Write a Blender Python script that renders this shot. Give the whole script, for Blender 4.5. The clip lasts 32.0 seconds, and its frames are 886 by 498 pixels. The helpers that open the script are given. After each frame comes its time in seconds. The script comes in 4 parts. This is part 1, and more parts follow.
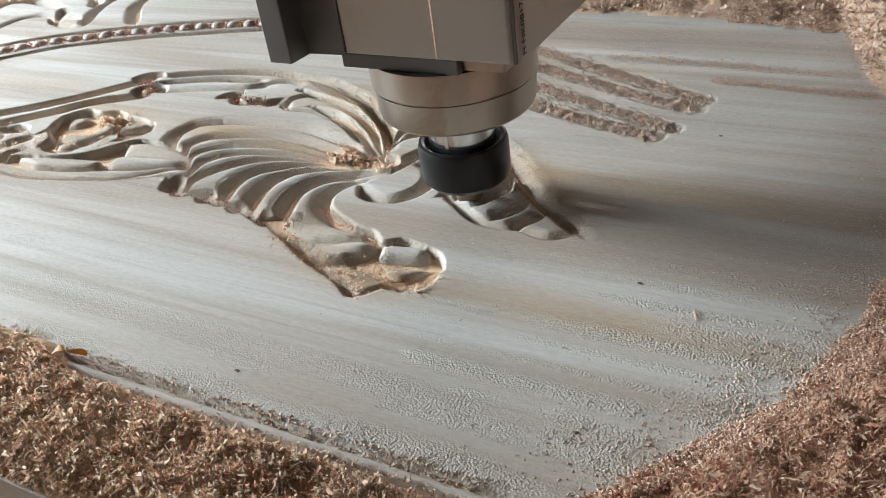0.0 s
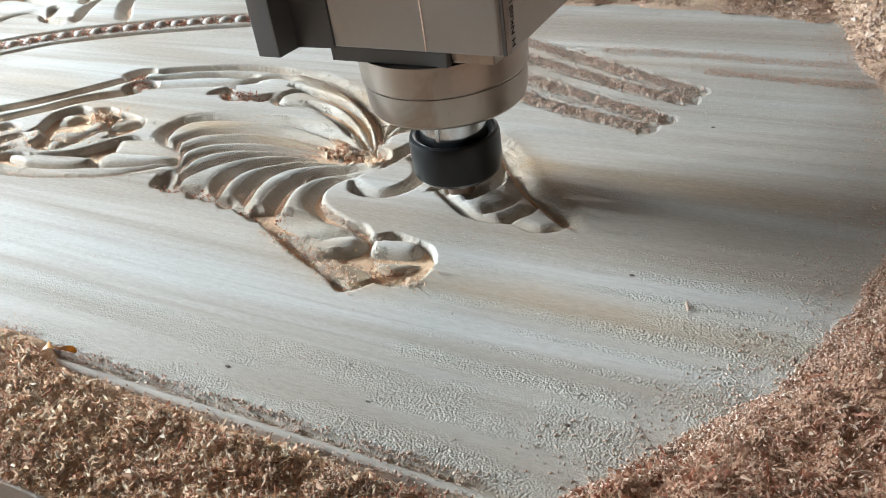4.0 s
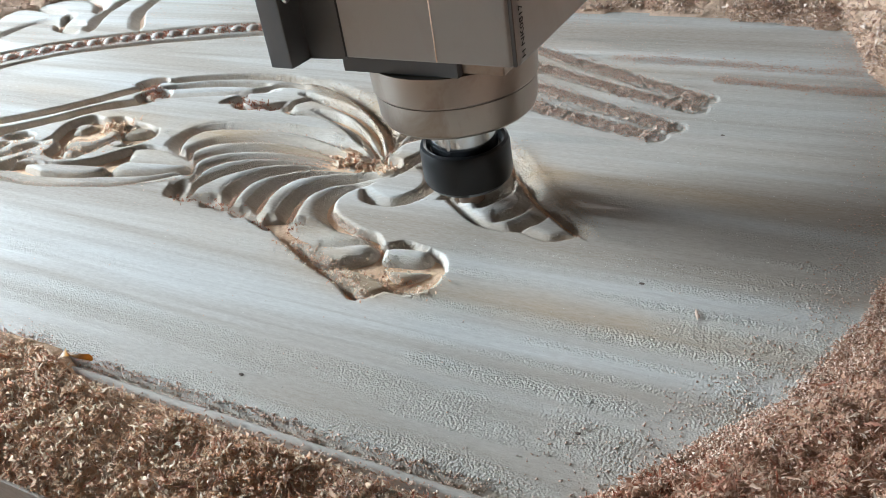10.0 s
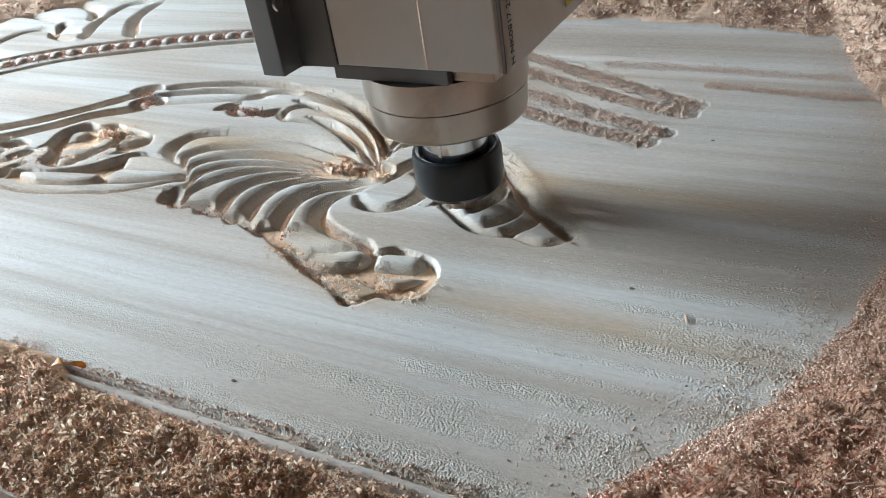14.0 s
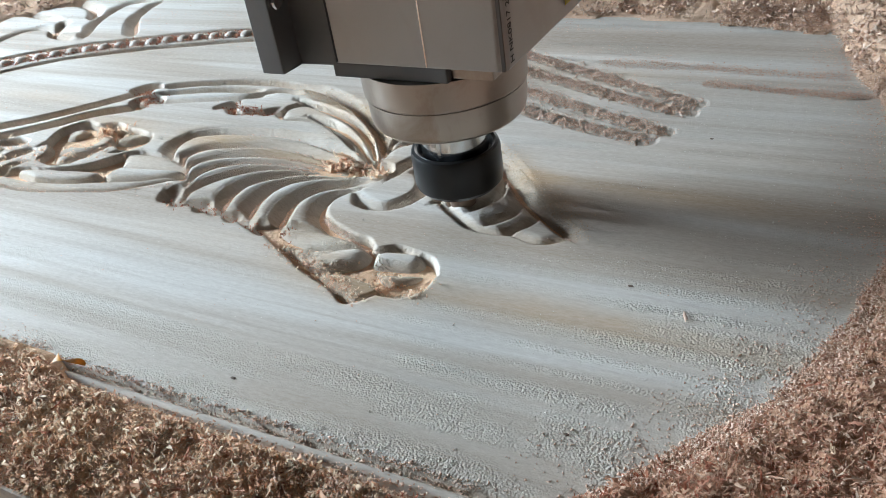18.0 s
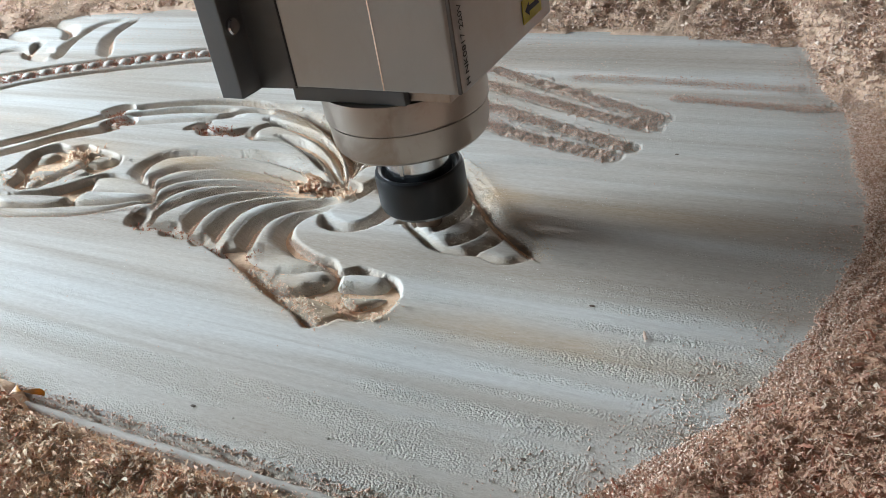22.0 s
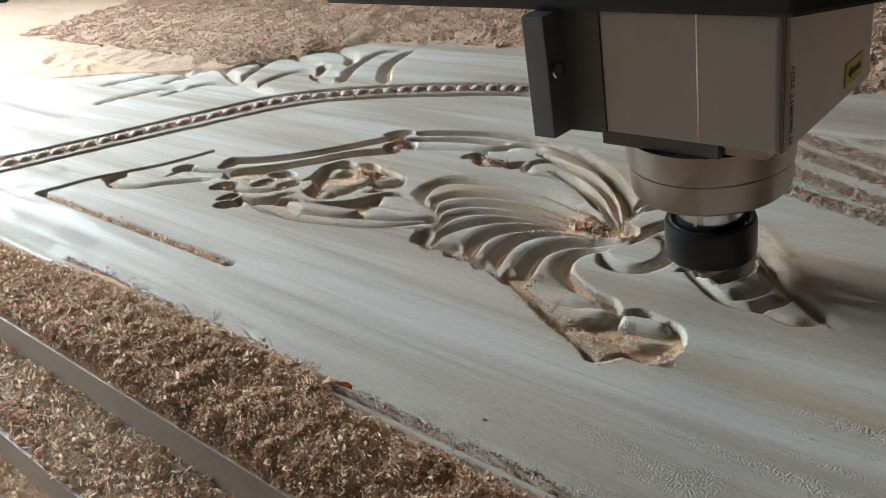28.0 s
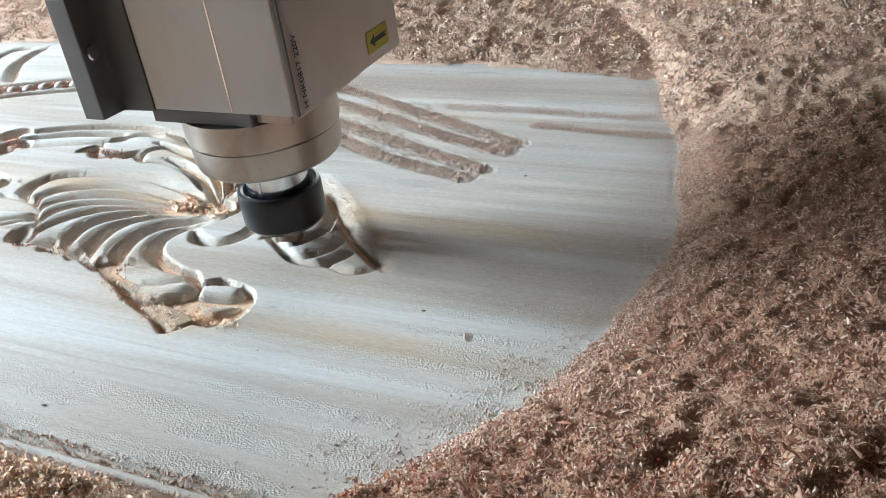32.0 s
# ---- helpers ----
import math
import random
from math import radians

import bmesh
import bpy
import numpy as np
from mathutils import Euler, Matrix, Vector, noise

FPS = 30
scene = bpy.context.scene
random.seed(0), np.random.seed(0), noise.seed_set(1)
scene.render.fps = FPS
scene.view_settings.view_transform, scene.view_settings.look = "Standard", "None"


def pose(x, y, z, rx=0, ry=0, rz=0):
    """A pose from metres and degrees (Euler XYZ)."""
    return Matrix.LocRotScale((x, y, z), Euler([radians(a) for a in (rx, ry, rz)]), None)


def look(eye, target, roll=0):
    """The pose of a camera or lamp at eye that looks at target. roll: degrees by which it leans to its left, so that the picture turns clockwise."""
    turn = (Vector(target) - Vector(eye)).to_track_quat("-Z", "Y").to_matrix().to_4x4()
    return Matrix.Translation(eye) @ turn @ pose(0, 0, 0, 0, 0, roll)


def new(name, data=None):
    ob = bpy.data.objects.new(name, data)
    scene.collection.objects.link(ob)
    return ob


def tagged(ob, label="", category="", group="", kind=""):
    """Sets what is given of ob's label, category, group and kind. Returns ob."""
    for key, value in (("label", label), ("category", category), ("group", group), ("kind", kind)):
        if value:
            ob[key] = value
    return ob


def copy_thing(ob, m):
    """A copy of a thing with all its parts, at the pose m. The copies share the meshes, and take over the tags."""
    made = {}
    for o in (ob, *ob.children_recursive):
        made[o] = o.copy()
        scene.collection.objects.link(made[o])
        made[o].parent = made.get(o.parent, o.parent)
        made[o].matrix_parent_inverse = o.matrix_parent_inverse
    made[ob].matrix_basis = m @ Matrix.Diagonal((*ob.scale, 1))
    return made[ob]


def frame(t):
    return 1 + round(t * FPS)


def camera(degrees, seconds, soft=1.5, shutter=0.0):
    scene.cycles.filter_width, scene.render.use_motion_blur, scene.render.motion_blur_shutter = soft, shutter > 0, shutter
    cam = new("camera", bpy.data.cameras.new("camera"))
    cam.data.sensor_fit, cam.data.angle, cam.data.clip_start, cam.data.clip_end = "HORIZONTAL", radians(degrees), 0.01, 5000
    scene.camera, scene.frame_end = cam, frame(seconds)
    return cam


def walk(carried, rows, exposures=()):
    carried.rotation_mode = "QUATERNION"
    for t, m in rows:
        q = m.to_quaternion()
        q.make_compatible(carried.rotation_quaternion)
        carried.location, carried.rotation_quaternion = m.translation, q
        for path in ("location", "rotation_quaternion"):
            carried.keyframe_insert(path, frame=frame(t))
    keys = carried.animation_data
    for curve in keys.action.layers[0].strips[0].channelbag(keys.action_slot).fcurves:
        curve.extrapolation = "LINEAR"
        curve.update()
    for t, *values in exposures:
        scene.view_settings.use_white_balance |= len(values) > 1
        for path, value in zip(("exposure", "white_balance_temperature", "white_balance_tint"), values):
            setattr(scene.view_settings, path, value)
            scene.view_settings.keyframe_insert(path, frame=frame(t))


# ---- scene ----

# ---- camera and walk: seconds, eye, heading, pitch and lean in degrees ----
cam = camera(54.78, 32.0, soft=0.8)
PATH = [
    (0, 0.2301, -0.3208, 0.1978, 32.39, -33.08, -8.53),
    (0.5, 0.2334, -0.3201, 0.1970, 32.37, -32.98, -8.60),
    (1, 0.2349, -0.3207, 0.1978, 32.30, -33.06, -8.66),
    (1.5, 0.2331, -0.3202, 0.1969, 32.26, -33.16, -8.76),
    (2, 0.2334, -0.3206, 0.1974, 32.35, -33.22, -8.85),
    (2.5, 0.2345, -0.3215, 0.1976, 32.48, -33.23, -8.89),
    (3, 0.2341, -0.3197, 0.1965, 32.43, -33.36, -8.92),
    (3.5, 0.2324, -0.3190, 0.1958, 32.29, -33.39, -8.91),
    (5.5, 0.2311, -0.3187, 0.1968, 32.21, -33.27, -8.89),
    (6, 0.2304, -0.3181, 0.1985, 32.33, -33.25, -8.99),
    (6.5, 0.2302, -0.3195, 0.1991, 32.51, -33.13, -9.04),
    (7, 0.2307, -0.3203, 0.1998, 32.66, -33.07, -9.13),
    (7.5, 0.2308, -0.3202, 0.1986, 32.78, -33.08, -9.17),
    (8, 0.2317, -0.3214, 0.1999, 32.85, -33.04, -9.25),
    (8.5, 0.2337, -0.3212, 0.2002, 32.85, -32.92, -9.24),
    (9, 0.2340, -0.3223, 0.1992, 33.04, -32.92, -9.39),
    (9.5, 0.2336, -0.3213, 0.1983, 33.05, -32.99, -9.42),
    (10, 0.2324, -0.3204, 0.1989, 32.96, -32.97, -9.40),
    (10.5, 0.2332, -0.3221, 0.2006, 32.98, -32.90, -9.36),
    (11, 0.2332, -0.3233, 0.1994, 33.03, -32.95, -9.36),
    (11.5, 0.2336, -0.3207, 0.1993, 32.97, -32.91, -9.46),
    (12, 0.2321, -0.3210, 0.2001, 32.97, -32.85, -9.44),
    (12.5, 0.2328, -0.3210, 0.1994, 32.93, -32.84, -9.42),
    (13, 0.2353, -0.3209, 0.1987, 32.85, -32.83, -9.46),
    (13.5, 0.2352, -0.3209, 0.1988, 32.84, -32.75, -9.54),
    (14, 0.2354, -0.3204, 0.2000, 32.72, -32.68, -9.52),
    (14.5, 0.2367, -0.3206, 0.1992, 32.74, -32.69, -9.50),
    (16.5, 0.2354, -0.3217, 0.1995, 32.89, -32.70, -9.59),
    (17, 0.2349, -0.3210, 0.1984, 32.72, -32.80, -9.49),
    (17.5, 0.2354, -0.3203, 0.1992, 32.61, -32.83, -9.47),
    (18, 0.2358, -0.3212, 0.1996, 32.66, -32.70, -9.48),
    (18.5, 0.2374, -0.3219, 0.1997, 32.81, -32.73, -9.53),
    (19, 0.2375, -0.3212, 0.1990, 32.72, -32.76, -9.55),
    (19.5, 0.2372, -0.3198, 0.1997, 32.69, -32.73, -9.65),
    (20, 0.2394, -0.3204, 0.2014, 32.68, -32.55, -9.81),
    (20.5, 0.2461, -0.3183, 0.2006, 32.35, -32.47, -9.74),
    (21, 0.2479, -0.3210, 0.1994, 32.22, -32.49, -9.77),
    (21.5, 0.2477, -0.3170, 0.2014, 32.03, -32.34, -9.94),
    (22, 0.2458, -0.3122, 0.2019, 32.00, -32.21, -10.09),
    (22.5, 0.2461, -0.3133, 0.2013, 31.98, -32.01, -9.94),
    (23, 0.2457, -0.3100, 0.2019, 32.20, -31.88, -9.84),
    (23.5, 0.2376, -0.3093, 0.2012, 33.15, -31.87, -9.83),
    (24, 0.2266, -0.3134, 0.2023, 34.78, -31.46, -9.59),
    (24.5, 0.2185, -0.3178, 0.2050, 37.92, -30.27, -9.55),
    (25, 0.2114, -0.3222, 0.2095, 41.60, -28.84, -9.98),
    (25.5, 0.2035, -0.3345, 0.2161, 44.04, -28.02, -10.37),
    (27.5, 0.2076, -0.3423, 0.2155, 47.51, -27.31, -10.51),
    (28, 0.2198, -0.3451, 0.2166, 46.14, -27.62, -10.34),
    (28.5, 0.2278, -0.3485, 0.2141, 44.69, -27.77, -9.88),
    (29, 0.2461, -0.3468, 0.2079, 40.68, -28.74, -8.87),
    (29.5, 0.2684, -0.3470, 0.2066, 37.47, -29.29, -8.54),
    (30, 0.2849, -0.3437, 0.2048, 34.72, -29.91, -8.38),
    (30.5, 0.3049, -0.3427, 0.2016, 31.05, -30.21, -7.63),
    (31, 0.3169, -0.3465, 0.1988, 29.23, -30.58, -7.82),
    (31.5, 0.3062, -0.3341, 0.2002, 28.16, -30.52, -7.81),
    (32, 0.3005, -0.3193, 0.2035, 27.83, -30.58, -7.97),
]


def aimed(x, y, z, yaw, pitch, lean):
    yaw, pitch = radians(yaw), radians(pitch)
    way = Vector((-math.sin(yaw) * math.cos(pitch), math.cos(yaw) * math.cos(pitch), math.sin(pitch)))
    return look((x, y, z), Vector((x, y, z)) + way, lean)


walk(cam, [(row[0], aimed(*row[1:])) for row in PATH],
     exposures=[(0, 0.45, 7000, 13), (2, 0.5, 7000, 13), (3, 0.7, 6800, 11), (6, 0.6, 6750, 10), (9, 0.57, 6450, 10), (22, 0.52, 6450, 10), (23, 0.35, 6800, 11), (24, 0.12, 7100, 12), (25, -0.1, 7350, 12), (28, -0.2, 7000, 11), (29, 0.0, 7000, 11), (30, 0.4, 6800, 11), (31, 1.08, 6700, 11), (32, 0.98, 6350, 9)])

# ---- world and light: daylight from a wide open doorway on the west side of the workshop ----
world = bpy.data.worlds.new("sky")
scene.world = world
world.use_nodes = True
wn = world.node_tree.nodes
sky = wn.new("ShaderNodeTexSky")
sky.sky_type, sky.sun_disc = "NISHITA", False
sky.sun_elevation, sky.sun_rotation = radians(38), radians(-70)
wn["Background"].inputs["Strength"].default_value = 0.12
world.node_tree.links.new(sky.outputs[0], wn["Background"].inputs["Color"])


def area_lamp(name, at, towards, wide, high, power, colour, spread=180.0):
    data = bpy.data.lights.new(name, "AREA")
    data.shape, data.size, data.size_y, data.energy, data.color = "RECTANGLE", wide, high, power, colour
    data.spread = radians(spread)
    lamp = new(name, data)
    lamp.matrix_world = look(at, towards)
    return lamp


area_lamp("doorway_daylight", (-1.66, -0.18, 0.44), (-0.84, -0.15, 0.0), 0.95, 0.62, 11.5, (0.72, 0.88, 1.0), 57.0)
area_lamp("north_window_daylight", (-1.15, 3.05, 0.95), (-0.3, 0.0, 0.0), 1.1, 1.1, 12.5, (1.0, 0.95, 0.88))


# ---- materials ----
def material(name, rough=0.6, metal=0.0):
    m = bpy.data.materials.new(name)
    m.use_nodes = True
    n, l = m.node_tree.nodes, m.node_tree.links
    b = n["Principled BSDF"]
    b.inputs["Roughness"].default_value = rough
    b.inputs["Metallic"].default_value = metal
    return m, n, l, b


def coords(n, l, scale=(1, 1, 1), source="Object"):
    c, mp = n.new("ShaderNodeTexCoord"), n.new("ShaderNodeMapping")
    mp.inputs["Scale"].default_value = scale
    l.new(c.outputs[source], mp.inputs["Vector"])
    return mp.outputs["Vector"]


def noise_tex(n, l, vec, scale, detail=4.0, rough=0.55, distortion=0.0):
    t = n.new("ShaderNodeTexNoise")
    t.inputs["Scale"].default_value, t.inputs["Detail"].default_value = scale, detail
    t.inputs["Roughness"].default_value, t.inputs["Distortion"].default_value = rough, distortion
    l.new(vec, t.inputs["Vector"])
    return t.outputs["Fac"]


def ramp(n, l, fac, stops):
    r = n.new("ShaderNodeValToRGB")
    el = r.color_ramp.elements
    while len(el) < len(stops):
        el.new(0.5)
    for e, (p, c) in zip(el, stops):
        e.position, e.color = p, (*c, 1) if len(c) == 3 else c
    l.new(fac, r.inputs["Fac"])
    return r.outputs["Color"]


def mix(n, l, fac, a, b, blend="MIX"):
    m = n.new("ShaderNodeMix")
    m.data_type, m.blend_type = "RGBA", blend
    for sock, v in ((m.inputs[0], fac), (m.inputs[6], a), (m.inputs[7], b)):
        if hasattr(v, "links"):
            l.new(v, sock)
        elif isinstance(v, (int, float)):
            sock.default_value = v
        else:
            sock.default_value = (*v, 1)
    return m.outputs[2]


def math_node(n, l, op, a, b):
    m = n.new("ShaderNodeMath")
    m.operation = op
    for sock, v in zip(m.inputs, (a, b)):
        if hasattr(v, "links"):
            l.new(v, sock)
        else:
            sock.default_value = v
    return m.outputs[0]


def bump(n, l, b, height, strength, distance, below=None):
    k = n.new("ShaderNodeBump")
    k.inputs["Strength"].default_value, k.inputs["Distance"].default_value = strength, distance
    l.new(height, k.inputs["Height"])
    if below is not None:
        l.new(below, k.inputs["Normal"])
    l.new(k.outputs["Normal"], b.inputs["Normal"])
    return k.outputs["Normal"]


def pale_wood():
    """Freshly surfaced pale timber: broad tinted bands along the grain, fine streaks, raised fuzz in bands."""
    m, n, l, b = material("pale_wood", 0.55)
    bands = noise_tex(n, l, coords(n, l, (1.6, 30.0, 1.0)), 1.0, 3.0, 0.5, 0.6)
    streak = noise_tex(n, l, coords(n, l, (7.0, 330.0, 60.0)), 1.0, 4.0, 0.65)
    grain = noise_tex(n, l, coords(n, l, (240.0, 900.0, 500.0)), 1.0, 3.0, 0.7)
    col = ramp(n, l, bands, [(0.33, (0.35, 0.26, 0.19)), (0.42, (0.50, 0.41, 0.33)), (0.50, (0.64, 0.575, 0.51)), (0.60, (0.78, 0.745, 0.70))])
    col = mix(n, l, 0.24, col, ramp(n, l, streak, [(0.3, (0.32, 0.24, 0.185)), (0.5, (0.55, 0.48, 0.415)), (0.7, (0.74, 0.695, 0.64))]))
    broad = noise_tex(n, l, coords(n, l, (1.1, 15.0, 1.0)), 1.0, 3.0, 0.6, 0.6)
    col = mix(n, l, ramp(n, l, broad, [(0.50, (0, 0, 0)), (0.62, (0.72, 0.72, 0.72))]), col, (0.45, 0.345, 0.255))
    lines = noise_tex(n, l, coords(n, l, (3.0, 150.0, 20.0)), 1.0, 2.0, 0.5, 0.4)
    col = mix(n, l, ramp(n, l, lines, [(0.56, (0, 0, 0)), (0.68, (0.34, 0.34, 0.34))]), col, (0.40, 0.31, 0.24))
    # heartwood stains, with warm bounced light painted in on the carved faces
    stain_bounce = n.new("ShaderNodeAttribute")
    stain_bounce.attribute_name = "stain_bounce"
    mottle = noise_tex(n, l, coords(n, l, (30.0, 90.0, 60.0)), 1.0, 4.0, 0.6)
    amount = math_node(n, l, "MULTIPLY", stain_bounce.outputs["Fac"], ramp(n, l, mottle, [(0.25, (0.5, 0.5, 0.5)), (0.65, (1, 1, 1))]))
    col = mix(n, l, amount, col, (0.60, 0.365, 0.165))
    fuzzy = n.new("ShaderNodeAttribute")
    fuzzy.attribute_name = "fuzz"
    fluff = math_node(n, l, "MULTIPLY", fuzzy.outputs["Fac"], 0.30)
    col = mix(n, l, fluff, col, (0.75, 0.68, 0.60))
    col = mix(n, l, 0.22, col, ramp(n, l, grain, [(0.3, (0.36, 0.29, 0.24)), (0.65, (0.78, 0.73, 0.68))]))
    l.new(col, b.inputs["Base Color"])
    cells = n.new("ShaderNodeTexVoronoi")
    cells.inputs["Scale"].default_value = 1.0
    l.new(coords(n, l, (1200.0, 1400.0, 1250.0)), cells.inputs["Vector"])
    stipple = math_node(n, l, "SUBTRACT", 1.0, cells.outputs["Distance"])
    hair = noise_tex(n, l, coords(n, l, (900.0, 2200.0, 1200.0)), 1.0, 3.0, 0.65)
    tall = math_node(n, l, "MULTIPLY", stipple, math_node(n, l, "ADD", 0.05, math_node(n, l, "MULTIPLY", fuzzy.outputs["Fac"], 1.35)))
    tall = math_node(n, l, "ADD", tall, math_node(n, l, "MULTIPLY", hair, math_node(n, l, "ADD", 0.16, math_node(n, l, "MULTIPLY", fuzzy.outputs["Fac"], 0.35))))
    tall = math_node(n, l, "ADD", tall, math_node(n, l, "MULTIPLY", streak, 0.20))
    bump(n, l, b, tall, 1.0, 0.00042)
    shine = ramp(n, l, bands, [(0.35, (0.66, 0.66, 0.66)), (0.65, (0.48, 0.48, 0.48))])
    l.new(math_node(n, l, "ADD", shine, math_node(n, l, "MULTIPLY", fuzzy.outputs["Fac"], 0.45)), b.inputs["Roughness"])
    b.inputs["Specular IOR Level"].default_value = 0.26
    return m


def chip_stuff(name, dark, mid, light, pale, patchy=(0.76, 0.58, 0.44), thinness=0.32):
    """Loose wood chips, thin enough to let some light through: every flake takes a tint of its own."""
    m, n, l, b = material(name, 0.70)
    geo = n.new("ShaderNodeNewGeometry")
    col = ramp(n, l, geo.outputs["Random Per Island"], [(0.0, dark), (0.25, mid), (0.65, light), (1.0, pale)])
    fine = noise_tex(n, l, coords(n, l, (420, 420, 420)), 1.0, 3.0, 0.6)
    col = mix(n, l, 0.22, col, ramp(n, l, fine, [(0.3, dark), (0.7, pale)]))
    patch = noise_tex(n, l, coords(n, l, (17, 17, 17)), 1.0, 3.0, 0.5)
    col = mix(n, l, ramp(n, l, patch, [(0.46, (0, 0, 0)), (0.62, (0.40, 0.40, 0.40))]), col, patchy)
    l.new(col, b.inputs["Base Color"])
    bump(n, l, b, fine, 0.4, 0.0006)
    b.inputs["Specular IOR Level"].default_value = 0.12
    thin, both = n.new("ShaderNodeBsdfTranslucent"), n.new("ShaderNodeMixShader")
    l.new(col, thin.inputs["Color"])
    both.inputs[0].default_value = thinness
    l.new(b.outputs[0], both.inputs[1]), l.new(thin.outputs[0], both.inputs[2])
    l.new(both.outputs[0], n["Material Output"].inputs["Surface"])
    return m


def dust_stuff(name, dim, tint=(1.0, 0.86, 0.77)):
    m, n, l, b = material(name, 0.85)
    big = noise_tex(n, l, coords(n, l, (18, 18, 18)), 1.0, 4.0, 0.6)
    fine = noise_tex(n, l, coords(n, l, (330, 330, 330)), 1.0, 4.0, 0.7)
    col = mix(n, l, 0.55, ramp(n, l, big, [(0.3, (0.56, 0.41, 0.32)), (0.7, (0.68, 0.56, 0.46))]),
              ramp(n, l, fine, [(0.28, (0.50, 0.36, 0.27)), (0.68, (0.76, 0.65, 0.52))]))
    col = mix(n, l, 1.0, col, tuple(dim * c for c in tint), "MULTIPLY")
    l.new(col, b.inputs["Base Color"])
    bump(n, l, b, fine, 0.8, 0.002)
    b.inputs["Specular IOR Level"].default_value = 0.2
    return m


def metal_look(name, colour, rough, metal, brushed=(40, 40, 400), amount=0.25, dirt_and_reflection=(0.30, 0.22, 0.17)):
    m, n, l, b = material(name, rough, metal)
    brush = noise_tex(n, l, coords(n, l, brushed), 1.0, 4.0, 0.6)
    smear = noise_tex(n, l, coords(n, l, (45, 45, 30)), 1.0, 5.0, 0.65, 0.6)
    col = mix(n, l, ramp(n, l, smear, [(0.48, (0, 0, 0)), (0.75, (amount, amount, amount))]), colour, dirt_and_reflection)
    l.new(col, b.inputs["Base Color"])
    l.new(ramp(n, l, brush, [(0.3, (rough * 0.93,) * 3), (0.7, (min(1, rough * 1.07),) * 3)]), b.inputs["Roughness"])
    bump(n, l, b, brush, 0.02, 0.0001)
    return m


def plain_look(name, colour, rough, spread=0.15, scale=60):
    m, n, l, b = material(name, rough)
    t = noise_tex(n, l, coords(n, l, (scale,) * 3), 1.0, 4.0, 0.6)
    dark, light = tuple(c * (1 - spread) for c in colour), tuple(min(1, c * (1 + spread)) for c in colour)
    l.new(ramp(n, l, t, [(0.3, dark), (0.7, light)]), b.inputs["Base Color"])
    bump(n, l, b, t, 0.15, 0.0005)
    return m


WOOD = pale_wood()
RED_CHIPS = chip_stuff("reddish_chips", (0.24, 0.06, 0.034), (0.44, 0.145, 0.085), (0.56, 0.25, 0.165), (0.74, 0.54, 0.39), (0.50, 0.24, 0.155))
MIXED_CHIPS = chip_stuff("mixed_chips", (0.34, 0.13, 0.08), (0.52, 0.27, 0.18), (0.64, 0.42, 0.305), (0.80, 0.67, 0.52), (0.56, 0.345, 0.24))
PINK_CRUMBS = chip_stuff("pinkish_crumbs", (0.33, 0.135, 0.09), (0.46, 0.235, 0.16), (0.56, 0.34, 0.25), (0.67, 0.49, 0.37), (0.50, 0.295, 0.205), 0.06)
WOOD_GRAINS = chip_stuff("raised_wood_grains", (0.52, 0.44, 0.37), (0.63, 0.555, 0.485), (0.71, 0.65, 0.585), (0.78, 0.73, 0.67), (0.74, 0.67, 0.59), 0.04)
WARM_GRAINS = chip_stuff("warm_wood_grains", (0.52, 0.34, 0.20), (0.62, 0.44, 0.29), (0.70, 0.54, 0.39), (0.76, 0.65, 0.52), thinness=0.04)
TAN_CHIPS = chip_stuff("tan_chips", (0.60, 0.29, 0.17), (0.79, 0.51, 0.36), (0.88, 0.69, 0.51), (0.92, 0.83, 0.68), (0.86, 0.67, 0.48), 0.50)
FUZZ_CHIPS = chip_stuff("pale_crumbs", (0.52, 0.30, 0.21), (0.67, 0.44, 0.33), (0.76, 0.55, 0.43), (0.85, 0.70, 0.58), (0.74, 0.52, 0.40), 0.06)
DUST = dust_stuff("packed_sawdust", 1.18)
# reddish base, darkened so that its colour carries the shade between the chips
UNDER_CHIPS = dust_stuff("reddish_shaded_sawdust", 0.70, (1.0, 0.72, 0.58))
# tan base, lightened in colour to offset the shade among the front chips
TAN_DUST = dust_stuff("tan_lightened_sawdust", 1.4, (1.0, 0.84, 0.70))
SATIN = metal_look("satin_aluminium", (0.40, 0.395, 0.385), 0.36, 0.75)
PLATE = metal_look("grey_mount_plate", (0.15, 0.147, 0.145), 0.50, 0.35, amount=0.15)
# the brown of this steel paints the reflection of the wood below it
STEEL = metal_look("turned_steel_wood_reflection", (0.43, 0.37, 0.32), 0.32, 0.95, (20, 20, 900), 0.75, (0.26, 0.175, 0.12))
CHROME = metal_look("ground_steel", (0.72, 0.73, 0.75), 0.16, 1.0, (6, 6, 700), 0.10)
BLACK = metal_look("blackened_steel", (0.018, 0.019, 0.021), 0.34, 0.30, (50, 50, 300), 0.10, (0.10, 0.08, 0.06))
CUTTER = metal_look("dusty_cutter", (0.30, 0.22, 0.17), 0.45, 0.70)
COVER = plain_look("black_cover", (0.016, 0.017, 0.020), 0.40)
YELLOW = plain_look("yellow_sticker", (0.62, 0.52, 0.04), 0.45)
AMBER = plain_look("amber_shaving", (0.62, 0.30, 0.07), 0.5, 0.3, 300)
KNOT = plain_look("brown_knot", (0.16, 0.11, 0.08), 0.7)
INK = plain_look("dark_ink", (0.03, 0.03, 0.03), 0.6)
PLASTER = plain_look("plaster", (0.26, 0.255, 0.25), 0.9, 0.08, 4)
